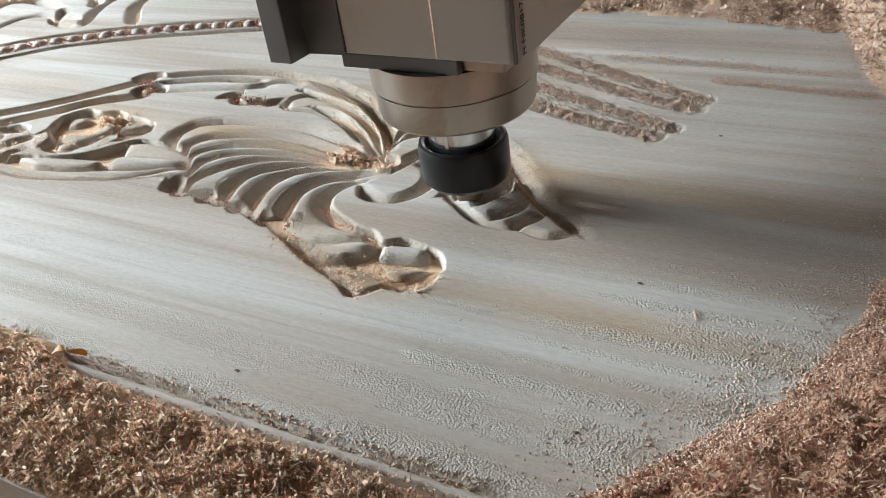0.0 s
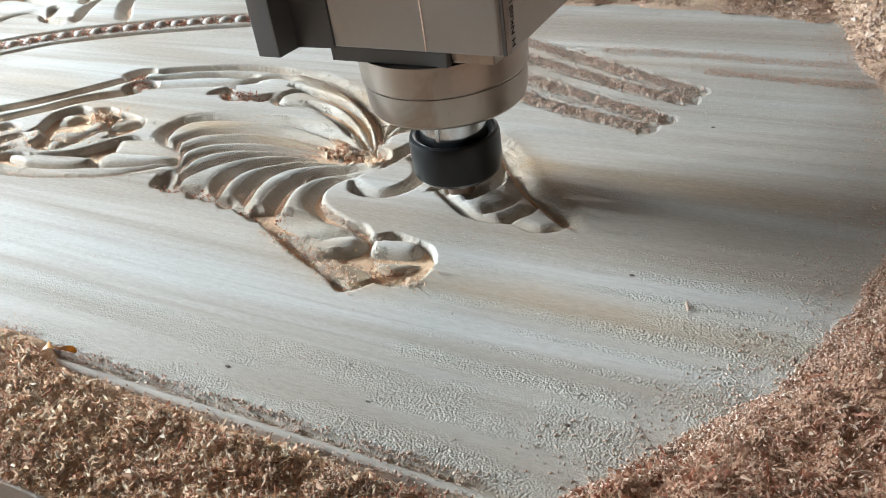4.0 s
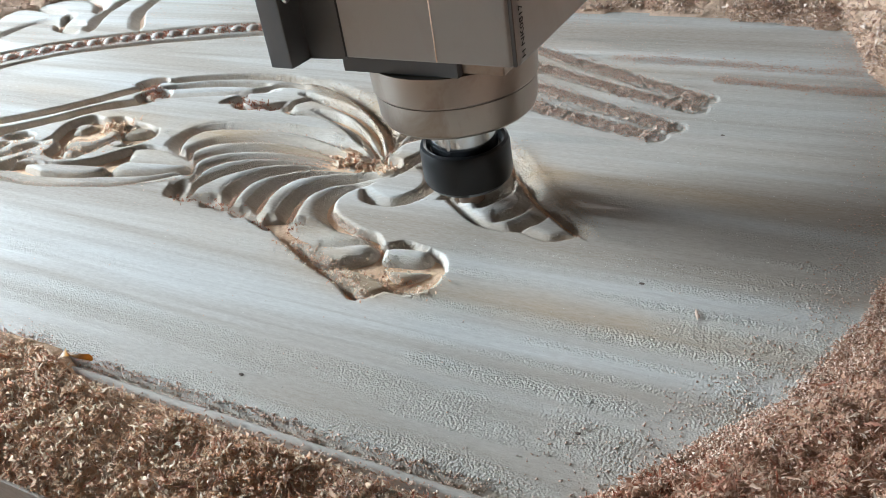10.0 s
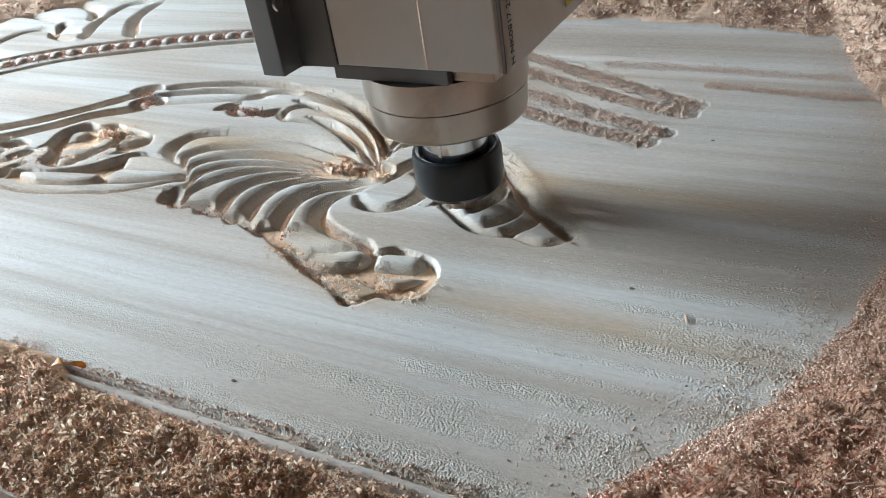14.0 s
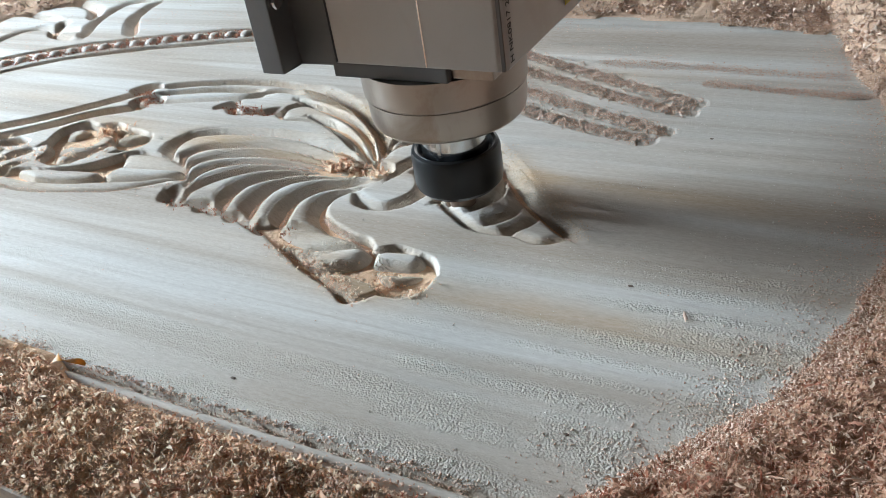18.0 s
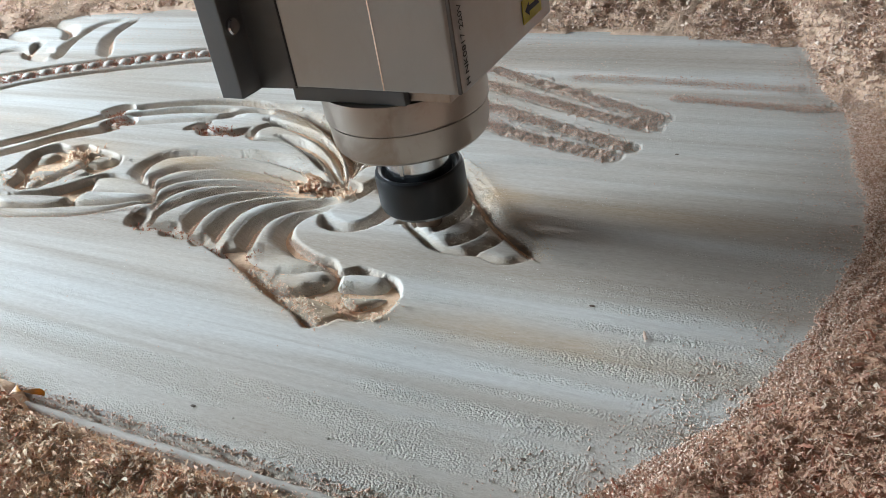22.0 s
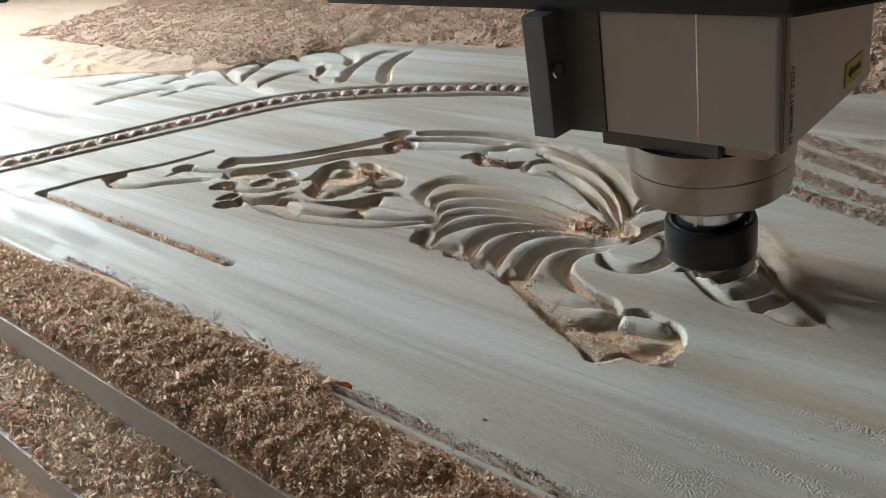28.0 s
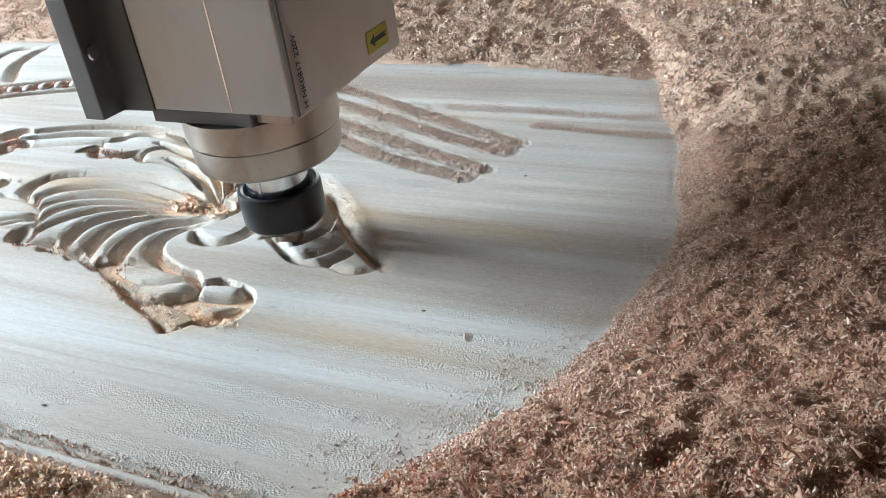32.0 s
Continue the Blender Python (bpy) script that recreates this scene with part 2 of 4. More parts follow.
CONCRETE = plain_look("concrete", (0.30, 0.29, 0.27), 0.85, 0.2, 6)


# ---- mesh helpers ----
def grid_mesh(name, xs, ys, z, material_, smooth=True):
    """A height field as one mesh; z is an array of len(xs) by len(ys)."""
    nx, ny = len(xs), len(ys)
    co = np.empty((nx * ny, 3), np.float32)
    gx, gy = np.meshgrid(xs, ys, indexing="ij")
    co[:, 0], co[:, 1], co[:, 2] = gx.ravel(), gy.ravel(), z.ravel()
    i = (np.arange(nx - 1)[:, None] * ny + np.arange(ny - 1)[None]).ravel()
    quads = np.stack([i, i + ny, i + ny + 1, i + 1], 1).astype(np.int32)
    return raw_mesh(name, co, quads, material_, smooth)


def raw_mesh(name, co, quads, material_, smooth):
    me = bpy.data.meshes.new(name)
    me.vertices.add(len(co))
    me.vertices.foreach_set("co", np.ascontiguousarray(co, np.float32).ravel())
    k = quads.shape[1]
    me.loops.add(quads.size)
    me.loops.foreach_set("vertex_index", np.ascontiguousarray(quads, np.int32).ravel())
    me.polygons.add(len(quads))
    me.polygons.foreach_set("loop_start", np.arange(0, quads.size, k, dtype=np.int32))
    me.polygons.foreach_set("use_smooth", np.full(len(quads), smooth))
    me.update(calc_edges=True)
    me.validate()
    me.materials.append(material_)
    return me


def part(name, bm, material_, parent=None, label="", smooth=False):
    me = bpy.data.meshes.new(name)
    bm.normal_update()
    for face in bm.faces:
        face.smooth = smooth
    for e in bm.edges:
        e.smooth = len(e.link_faces) == 2 and e.calc_face_angle(0.0) < radians(24)
    bm.to_mesh(me)
    bm.free()
    me.materials.append(material_)
    ob = new(name, me)
    ob.parent = parent
    if label:
        tagged(ob, label)
    return ob


def box(x0, x1, y0, y1, z0, z1, bevel=0.0, segments=2):
    bm = bmesh.new()
    bmesh.ops.create_cube(bm, size=1.0)
    for v in bm.verts:
        v.co = Vector(((x0 + x1) / 2 + v.co.x * (x1 - x0), (y0 + y1) / 2 + v.co.y * (y1 - y0), (z0 + z1) / 2 + v.co.z * (z1 - z0)))
    if bevel:
        bmesh.ops.bevel(bm, geom=bm.edges[:], offset=bevel, segments=segments, profile=0.6, affect="EDGES")
    return bm


def turned(profile, steps=96):
    """A body turned round the z axis; profile: pairs of radius and height."""
    bm = bmesh.new()
    rings = []
    for r, z in profile:
        rings.append([bm.verts.new((r * math.cos(a), r * math.sin(a), z)) for a in (2 * math.pi * k / steps for k in range(steps))])
    for a, b in zip(rings, rings[1:]):
        for k in range(steps):
            bm.faces.new((a[k], a[(k + 1) % steps], b[(k + 1) % steps], b[k]))
    for ring, flip in ((rings[0], True), (rings[-1], False)):
        bm.faces.new(ring[::-1] if flip else ring)
    return bm


def prism(outline, z0, z1, bevel=0.0):
    bm = bmesh.new()
    low, high = [bm.verts.new((x, y, z0)) for x, y in outline], [bm.verts.new((x, y, z1)) for x, y in outline]
    n = len(outline)
    bm.faces.new(low[::-1]), bm.faces.new(high)
    for k in range(n):
        bm.faces.new((low[k], low[(k + 1) % n], high[(k + 1) % n], high[k]))
    if bevel:
        bmesh.ops.bevel(bm, geom=bm.edges[:], offset=bevel, segments=2, profile=0.6, affect="EDGES")
    return bm


def empty_thing(name, at, label, category, group=""):
    ob = new(name)
    ob.location = at
    ob.empty_display_size = 0.02
    return tagged(ob, label, category, group)


# ---- smooth value noise on arrays ----
def lattice_noise(x, y, seed):
    rng = np.random.default_rng(seed)
    table = rng.random((256, 256))
    xi, yi = np.floor(x).astype(int), np.floor(y).astype(int)
    fx, fy = x - xi, y - yi
    fx, fy = fx * fx * (3 - 2 * fx), fy * fy * (3 - 2 * fy)
    a, b = table[xi % 256, yi % 256], table[(xi + 1) % 256, yi % 256]
    c, d = table[xi % 256, (yi + 1) % 256], table[(xi + 1) % 256, (yi + 1) % 256]
    return (a * (1 - fx) + b * fx) * (1 - fy) + (c * (1 - fx) + d * fx) * fy


def layered(x, y, scale, octaves, seed, gain=0.55):
    total, amp, norm = 0, 1.0, 0
    for k in range(octaves):
        total = total + amp * lattice_noise(x / scale * 2**k + 17 * k, y / scale * 2**k + 31 * k, seed + k)
        norm, amp = norm + amp, amp * gain
    return total / norm


def smoothstep(a, b, v):
    t = np.clip((v - a) / (b - a), 0, 1)
    return t * t * (3 - 2 * t)


# ---- the carved relief, drawn in millimetres on the panel's top face ----
def curve(points, step=1.2):
    """A smooth line through the points (Catmull-Rom), at even steps."""
    p = np.array(points, float)
    p = np.vstack([2 * p[0] - p[1], p, 2 * p[-1] - p[-2]])
    out = []
    for a, b, c, d in zip(p, p[1:], p[2:], p[3:]):
        k = max(2, int(np.hypot(*(c - b)) / step))
        t = np.linspace(0, 1, k, endpoint=False)[:, None]
        out.append(0.5 * (2 * b + (c - a) * t + (2 * a - 5 * b + 4 * c - d) * t**2 + (3 * b - a - 3 * c + d) * t**3))
    return np.vstack([*out, p[-2:-1]])


def line_of(text):
    return [tuple(float(v) for v in pair.split(",")) for pair in text.split()]


DEEPER = 1.55  # how deep the cuts go, against the depths given below


class Relief:
    def __init__(self, xs, ys):
        self.xs, self.ys = xs * 1000, ys * 1000
        self.z = np.zeros((len(xs), len(ys)))

    def near(self, pts, margin):
        lo, hi = pts.min(0) - margin, pts.max(0) + margin
        i = slice(*np.searchsorted(self.xs, (lo[0], hi[0])))
        j = slice(*np.searchsorted(self.ys, (lo[1], hi[1])))
        gx, gy = np.meshgrid(self.xs[i], self.ys[j], indexing="ij")
        return i, j, gx, gy

    def along(self, pts, gx, gy):
        """For each point of a window: distance to the line, side (+ left), and place along it from 0 to 1."""
        way = np.gradient(pts, axis=0)
        way /= np.linalg.norm(way, axis=1)[:, None] + 1e-9
        flat = np.stack([gx.ravel(), gy.ravel()], 1)
        dist, side, place = (np.empty(len(flat)) for _ in range(3))
        for s in range(0, len(flat), 20000):
            off = flat[s : s + 20000, None] - pts[None]
            d2 = (off**2).sum(-1)
            k = d2.argmin(1)
            o = off[np.arange(len(k)), k]
            dist[s : s + 20000] = np.sqrt(d2[np.arange(len(k)), k])
            side[s : s + 20000] = way[k, 0] * o[:, 1] - way[k, 1] * o[:, 0]
            place[s : s + 20000] = k / (len(pts) - 1)
        return dist.reshape(gx.shape), side.reshape(gx.shape), place.reshape(gx.shape)

    def scoop(self, text, depth, left, right, begin=0.08, end=0.08, power=1.2):
        """A valley with a gentle flank on one side and a steep one on the other: the flutes of the shell."""
        pts = curve(line_of(text))
        i, j, gx, gy = self.near(pts, max(left, right) + 1)
        dist, side, place = self.along(pts, gx, gy)
        taper = np.sqrt(np.clip(np.minimum(place / max(begin, 1e-3), (1 - place) / max(end, 1e-3)), 0.12, 1))
        wide = np.where(side > 0, left, right) * (0.55 + 0.45 * taper)
        u = np.clip(1 - dist / wide, 0, 1)
        shape = u ** np.where(np.where(side > 0, left, right) > 2.2, power, 1.1)
        self.z[i, j] = np.minimum(self.z[i, j], -DEEPER * depth * taper * shape)

    def groove(self, text, depth, half, begin=0.02, end=0.02):
        """A round-bottomed groove."""
        pts = curve(line_of(text))
        i, j, gx, gy = self.near(pts, half + 1)
        dist, side, place = self.along(pts, gx, gy)
        cut = DEEPER * depth * np.sqrt(np.clip(1 - (dist / half) ** 2, 0, 1))
        self.z[i, j] = np.minimum(self.z[i, j], -cut)

    def ripple(self, text, height, half, seed):
        """Torn lumps left standing along a rough pass."""
        pts = curve(line_of(text))
        i, j, gx, gy = self.near(pts, half + 1)
        dist, side, place = self.along(pts, gx, gy)
        run = place * len(pts) * 1.2
        lumps = layered(run, side * 0.8, 2.6, 2, seed)
        self.z[i, j] = np.where(dist < half, np.maximum(self.z[i, j], -1.5 + height * lumps * (1 - 0.5 * (dist / half) ** 2)), self.z[i, j])

    def pocket(self, x, y, rx, ry, turn, depth, power=1.0):
        i, j, gx, gy = self.near(np.array([(x, y)]), max(rx, ry) + 1)
        c, s = math.cos(radians(turn)), math.sin(radians(turn))
        u, v = (gx - x) * c + (gy - y) * s, -(gx - x) * s + (gy - y) * c
        q = np.clip(1 - (u / rx) ** 2 - (v / ry) ** 2, 0, 1)
        self.z[i, j] = np.minimum(self.z[i, j], -DEEPER * depth * q ** (0.5 * power))

    def inside(self, text, margin=0.0):
        """A window over a closed outline, and for each of its points how far inside the outline it lies (negative outside)."""
        corners = line_of(text)
        pts = curve([*corners, corners[0]], 0.7)
        i, j, gx, gy = self.near(pts, 1 + margin)
        within = np.zeros(gx.shape, bool)
        for (ax, ay), (bx, by) in zip(pts, np.roll(pts, -1, 0)):
            if ay != by:
                within ^= ((ay > gy) != (by > gy)) & (gx < (bx - ax) * (gy - ay) / (by - ay) + ax)
        dist = self.along(pts, gx, gy)[0]
        return i, j, gx, gy, np.where(within, dist, -dist)

    def sink(self, text, depth, wall):
        """A hollow of an outline, with walls that fall over a given width."""
        i, j, gx, gy, d = self.inside(text)
        self.z[i, j] = np.minimum(self.z[i, j], -depth * np.clip(d / wall, 0, 1) ** 0.7)

    def rise(self, text, base, top, rounded, lean=(0.0, 0.0)):
        """A cushion standing in a hollow: rounded over its rim, leaning by so much a millimetre."""
        i, j, gx, gy, d = self.inside(text)
        u = np.clip(d / rounded, 0, 1)
        high = base + (top - base) * np.sqrt(1 - (1 - u) ** 2)
        high = high + ((gx - gx.mean()) * lean[0] + (gy - gy.mean()) * lean[1]) * u
        self.z[i, j] = np.where(d > 0, np.maximum(self.z[i, j], np.minimum(high, 0.0)), self.z[i, j])

    def dome(self, x, y, rx, ry, turn, base, top):
        i, j, gx, gy = self.near(np.array([(x, y)]), max(rx, ry) + 1)
        c, s = math.cos(radians(turn)), math.sin(radians(turn))
        u, v = (gx - x) * c + (gy - y) * s, -(gx - x) * s + (gy - y) * c
        q = 1 - (u / rx) ** 2 - (v / ry) ** 2
        self.z[i, j] = np.where(q > 0, np.maximum(self.z[i, j], DEEPER * base + (top - DEEPER * base) * np.sqrt(np.clip(q, 0, 1))), self.z[i, j])


def steps(*stretches):
    """Grid lines with a spacing of its own for each stretch: (from, to, spacing)."""
    out = [np.arange(a, b, s) for a, b, s in stretches]
    return np.concatenate([*out, [stretches[-1][1]]])


XS = steps((-1.50, -0.90, 0.03), (-0.90, -0.56, 0.006), (-0.56, -0.42, 0.0018), (-0.42, 0.165, 0.0009), (0.165, 0.245, 0.0011), (0.245, 0.60, 0.008))
YS = steps((-0.228, -0.205, 0.0015), (-0.205, -0.172, 0.0009), (-0.172, -0.112, 0.0010), (-0.112, 0.112, 0.0009), (0.112, 0.20, 0.0011), (0.20, 0.33, 0.003), (0.33, 0.75, 0.012), (0.75, 1.40, 0.03))
relief = Relief(XS, YS)


def carve_shell(r):
    # flutes fanning out from the hub, each rounded over and ending in a crisp lip
    r.scoop("-131,-18 -138,-4 -136,8 -126,14 -109,18 -89,20 -63,19 -35,12 -9,3", 5.2, 13.0, 1.6, 0.10, 0.25, 1.5)
    r.scoop("-116,-24 -122,-14 -117,-4 -102,3 -80,8 -57,8 -26,3 -6,0", 4.6, 11.0, 1.8, 0.10, 0.25, 1.7)
    r.scoop("-105,-35 -111,-24 -105,-13 -87,-4 -63,1 -36,1 -5,-2", 4.6, 10.5, 2.0, 0.10, 0.25, 1.8)
    r.scoop("-98,-42 -99,-28 -89,-16 -72,-8 -52,-3 -30,-2 -4,-3", 4.4, 10.0, 2.4, 0.10, 0.25, 1.8)
    r.scoop("-88,-56 -91,-46 -86,-34 -74,-20 -58,-10 -39,-5 -4,-3", 5.0, 12.0, 4.0, 0.10, 0.25, 2.0)
    r.scoop("-59,-58 -65,-46 -64,-32 -52,-18 -36,-9 -3,-4", 5.2, 13.0, 5.5, 0.10, 0.25, 2.0)
    r.scoop("-40,-60 -46,-47 -46,-32 -39,-21 -23,-12 -1,-5", 5.2, 13.0, 5.5, 0.10, 0.22, 2.0)
    r.scoop("-19,-63 -24,-51 -26,-38 -20,-26 -8,-18 5,-11", 5.2, 13.5, 5.5, 0.10, 0.22, 2.0)
    r.scoop("1,-22 -4,-26 -8,-33 -8,-41 -3,-49 8,-56 26,-63 38,-69", 5.0, 3.5, 11.5, 0.15, 0.15, 1.9)
    # scalloped rim at the flutes' tips
    for x, y, rx, ry, a in ((-100, -51, 10, 7, -70), (-73, -56, 9, 6, -55), (-49, -60, 8, 6, -50), (-28, -65, 10, 6, -40), (-130, -20, 8, 6, -60)):
        r.pocket(x, y, rx, ry, a, 2.7, 1.6)
    r.scoop("-106,-50 -97,-58 -85,-60 -77,-57 -72,-58 -63,-62 -56,-62 -46,-62 -36,-67 -27,-69 -18,-66", 3.8, 13.0, 1.4, 0.08, 0.08, 1.9)
    r.scoop("-18,-66 -9,-70 5,-72 16,-70 27,-64", 4.4, 9.0, 1.4)
    # hub where all flutes meet
    r.pocket(-8, -1, 16, 8, 10, 4.6)


def carve_feathers(r):
    r.scoop("-6,12 -23,34 -48,56 -74,73 -101,84 -125,86", 5.2, 2.0, 9.0, 0.06, 0.2)
    r.scoop("-8,10 -27,33 -50,51 -75,62 -103,70", 4.6, 7.0, 1.6, 0.06, 0.2)
    r.scoop("-8,7 -36,32 -58,44 -79,50", 4.4, 8.0, 1.6, 0.06, 0.2)
    r.scoop("-24,15 -52,34 -74,42 -95,42 -104,52 -98,62 -85,65 -62,57", 4.0, 1.6, 6.0)
    r.scoop("-105,76 -121,77 -138,70 -143,59 -135,46 -118,49 -108,56", 4.2, 2.0, 6.0)
    r.pocket(-147, 52, 9, 5, 40, 4.6)
    r.pocket(-108, 48, 8, 4.5, 35, 4.4)
    # notched ends of the two stems
    r.pocket(-232, 66, 12, 7, 30, 5.0)
    r.pocket(-214, 48, 13, 8, 20, 5.0)
    r.dome(-216, 50, 8, 5, 20, -5.0, -0.6)
    r.scoop("-222,72 -196,82 -165,90 -130,92 -104,88", 4.2, 1.6, 9.0)
    r.scoop("-216,62 -196,69 -170,76 -140,79", 4.2, 1.6, 8.0)
    r.scoop("-208,44 -178,52 -150,60 -128,68", 4.2, 9.0, 1.4)
    r.groove("-327,-22 -298,-9 -266,17 -238,48 -228,60", 5.0, 6.2)
    r.groove("-306,-36 -276,-16 -254,5 -238,22 -212,38", 5.0, 6.4)


def carve_spiral(r):
    r.scoop("-3,2 -7,13 -2,23 7,31 20,35 34,33 48,25 58,12", 4.6, 8.5, 1.5, 0.06, 0.25)
    r.scoop("12,-8 15,4 20,12 29,14 39,8 46,-2 48,-13 45,-21", 4.8, 9.5, 1.6, 0.10, 0.15)
    r.scoop("22,2 31,-2 36,-12 35,-24 29,-33 20,-37 8,-35 2,-29", 5.0, 2.0, 8.5, 0.12, 0.10)
    # leaf: five feathers off one stem, each rolling over into the next
    r.scoop("30,22 45,17 53,7 58,-11 53,-25", 3.4, 3.0, 10.0, 0.15, 0.05, 2.0)
    r.scoop("56,21 67,8 73,-9 66,-27", 3.2, 3.0, 11.0, 0.10, 0.05, 2.0)
    r.scoop("76,-2 85,-13 86,-25 78,-36", 3.0, 3.0, 11.0, 0.10, 0.05, 2.0)
    r.scoop("88,-14 97,-22 96,-31 88,-41", 2.8, 3.0, 10.0, 0.10, 0.05, 2.0)
    r.scoop("46,-23 60,-33 71,-40 82,-42 94,-41 106,-44 117,-38", 3.2, 6.0, 1.6, 0.06, 0.06, 1.6)
    r.scoop("22,42 40,35 58,19 73,2 88,-14 104,-27 117,-37", 4.4, 12.0, 3.0, 0.12, 0.06, 1.5)
    r.scoop("-6,18 -11,29 -6,38 4,42 23,41 40,34", 3.4, 2.0, 6.0)


def carve_tail(r):
    # a deep hollow with a straight fuzzy west wall, and overlapping leaves rising from its floor
    r.sink("-36,-63 -14,-76 14,-91 34,-99 45,-106 52,-103 57,-97 66,-97 73,-91 75,-83 73,-74 67,-67 58,-64 46,-62 38,-66 30,-60 12,-58 -8,-57 -22,-58", 8.2, 2.2)
    r.rise("-24,-57 -6,-57 12,-58 27,-61 30,-65 17,-70 2,-72 -12,-69 -20,-64", -8.2, -2.2, 6.0, (0.05, 0.20))
    r.rise("-16,-72 -2,-71 14,-70 28,-64 37,-68 37,-77 27,-85 18,-88 2,-81", -8.2, -0.7, 9.0, (0.03, 0.08))
    r.rise("19,-89 33,-85 46,-87 58,-92 56,-99 49,-104.5 41,-101 29,-95", -8.2, 0.0, 6.5, (0.06, 0.08))
    r.rise("37,-67 46,-64 59,-63 64,-69 60,-74 49,-76 41,-76", -8.2, -0.5, 5.5, (0.0, 0.10))
    r.rise("42,-78 53,-77 66,-74 66,-80 58,-87 50,-85", -8.2, -2.6, 6.0, (0.0, -0.15))
    r.rise("56,-92 64,-91 74,-84 74,-90 67,-96 58,-97", -8.2, -1.6, 4.0)


def carve_flowers(r):
    # the full flower: a hollow with an S-shaped petal, a ball and small lobes
    r.sink("-238,-18 -243,0 -233,12 -220,11 -208,15 -194,11 -180,9 -167,3 -166,-8 -174,-16 -184,-14 -190,-34 -204,-42 -222,-38 -226,-26", 7.0, 3.2)
    r.rise("-220,-26 -204,-26 -192,-19 -189,-8 -196,4 -207,6 -212,0 -203,-6 -203,-15 -214,-18", -7.0, 0.0, 5.0)
    r.rise("-198,-40 -184,-36 -174,-26 -168,-14 -175,-13 -183,-21 -194,-30", -7.0, -0.2, 4.5)
    r.rise("-190,-6 -180,-4 -171,4 -180,8 -188,4", -7.0, -0.6, 4.0)
    r.rise("-232,-8 -224,-6 -222,4 -230,6 -236,0", -7.0, -1.8, 4.0)
    r.dome(-205, -32, 7.5, 6.5, 0, -4.6, 0.2)
    r.dome(-216, 8, 5, 4, 20, -4.6, -1.6)
    r.dome(-199, 7, 4.5, 4, 0, -4.6, -1.2)
    # the half-seen flower further west
    for x, y, rx, ry, a, d in ((-290, -55, 11, 7, 30, 5.2), (-298, -38, 11, 7, 40, 5.2), (-283, -30, 9, 6, 30, 5.0), (-262, -24, 12, 6, 10, 4.8), (-258, -74, 12, 6, 20, 5.2), (-270, -66, 8, 5, 60, 4.8), (-265, -40, 9, 6, 60, 4.8), (-243, -34, 9, 5, 30, 4.6)):
        r.pocket(x, y, rx, ry, a, d)
    for x, y, rx, ry, a, top in ((-276, -41, 7, 6, 40, -0.4), (-252, -75, 7, 4, 20, -0.6), (-254, -36, 6, 5, 20, -0.4), (-287, -45, 5, 4, 0, -1.0)):
        r.dome(x, y, rx, ry, a, -4.8, top)
    r.scoop("-282,-58 -268,-56 -256,-52 -246,-46 -238,-36", 4.6, 6.0, 1.8)
    r.scoop("-262,-68 -248,-64 -236,-56 -228,-44", 4.6, 6.5, 1.8)
    r.scoop("-236,-24 -228,-14 -218,-10", 4.2, 5.0, 1.8)
    # swags under the flowers
    r.sink("-250,-66 -222,-72 -189,-71 -163,-65 -136,-57 -113,-42 -106,-35 -114,-24 -124,-18 -140,-14 -158,-14 -168,-20 -182,-36 -204,-46 -226,-50", 6.0, 1.4)
    r.rise("-248,-66 -222,-70.5 -189,-69 -163,-63 -136,-55 -113,-40 -109,-35.5 -117,-34.5 -131,-41 -152,-47 -177,-54 -205,-58 -232,-58", -6.0, -0.3, 6.0, (0.0, 0.06))
    r.rise("-161,-43 -152,-46 -131,-40 -117,-33.5 -112,-28 -118,-26 -142,-29 -156,-31 -160,-36", -6.0, -0.3, 6.0, (0.0, 0.06))
    r.rise("-204,-57 -177,-53 -163,-47 -164,-41 -172,-41 -186,-43 -204,-46 -224,-52", -6.0, 0.0, 3.5)
    r.rise("-160,-30 -142,-28 -118,-25 -115,-22 -124,-17 -140,-13.5 -158,-13.5 -167,-19", -6.0, -1.0, 8.0, (0.0, 0.15))
    r.scoop("-176,-20 -168,-14 -164,-4 -170,6", 4.0, 4.0, 2.0)
    # long leaves at the west end
    r.scoop("-400,-88 -381,-93 -357,-86 -338,-71 -312,-54", 4.2, 8.0, 1.6)
    r.pocket(-398, -81, 11, 7, 35, 5.0)
    r.scoop("-352,-60 -348,-50 -323,-42 -300,-32", 4.0, 7.0, 1.6)
    r.pocket(-356, -46, 9, 6, 40, 4.6)
    r.pocket(-322, -28, 8, 6, 40, 4.6)


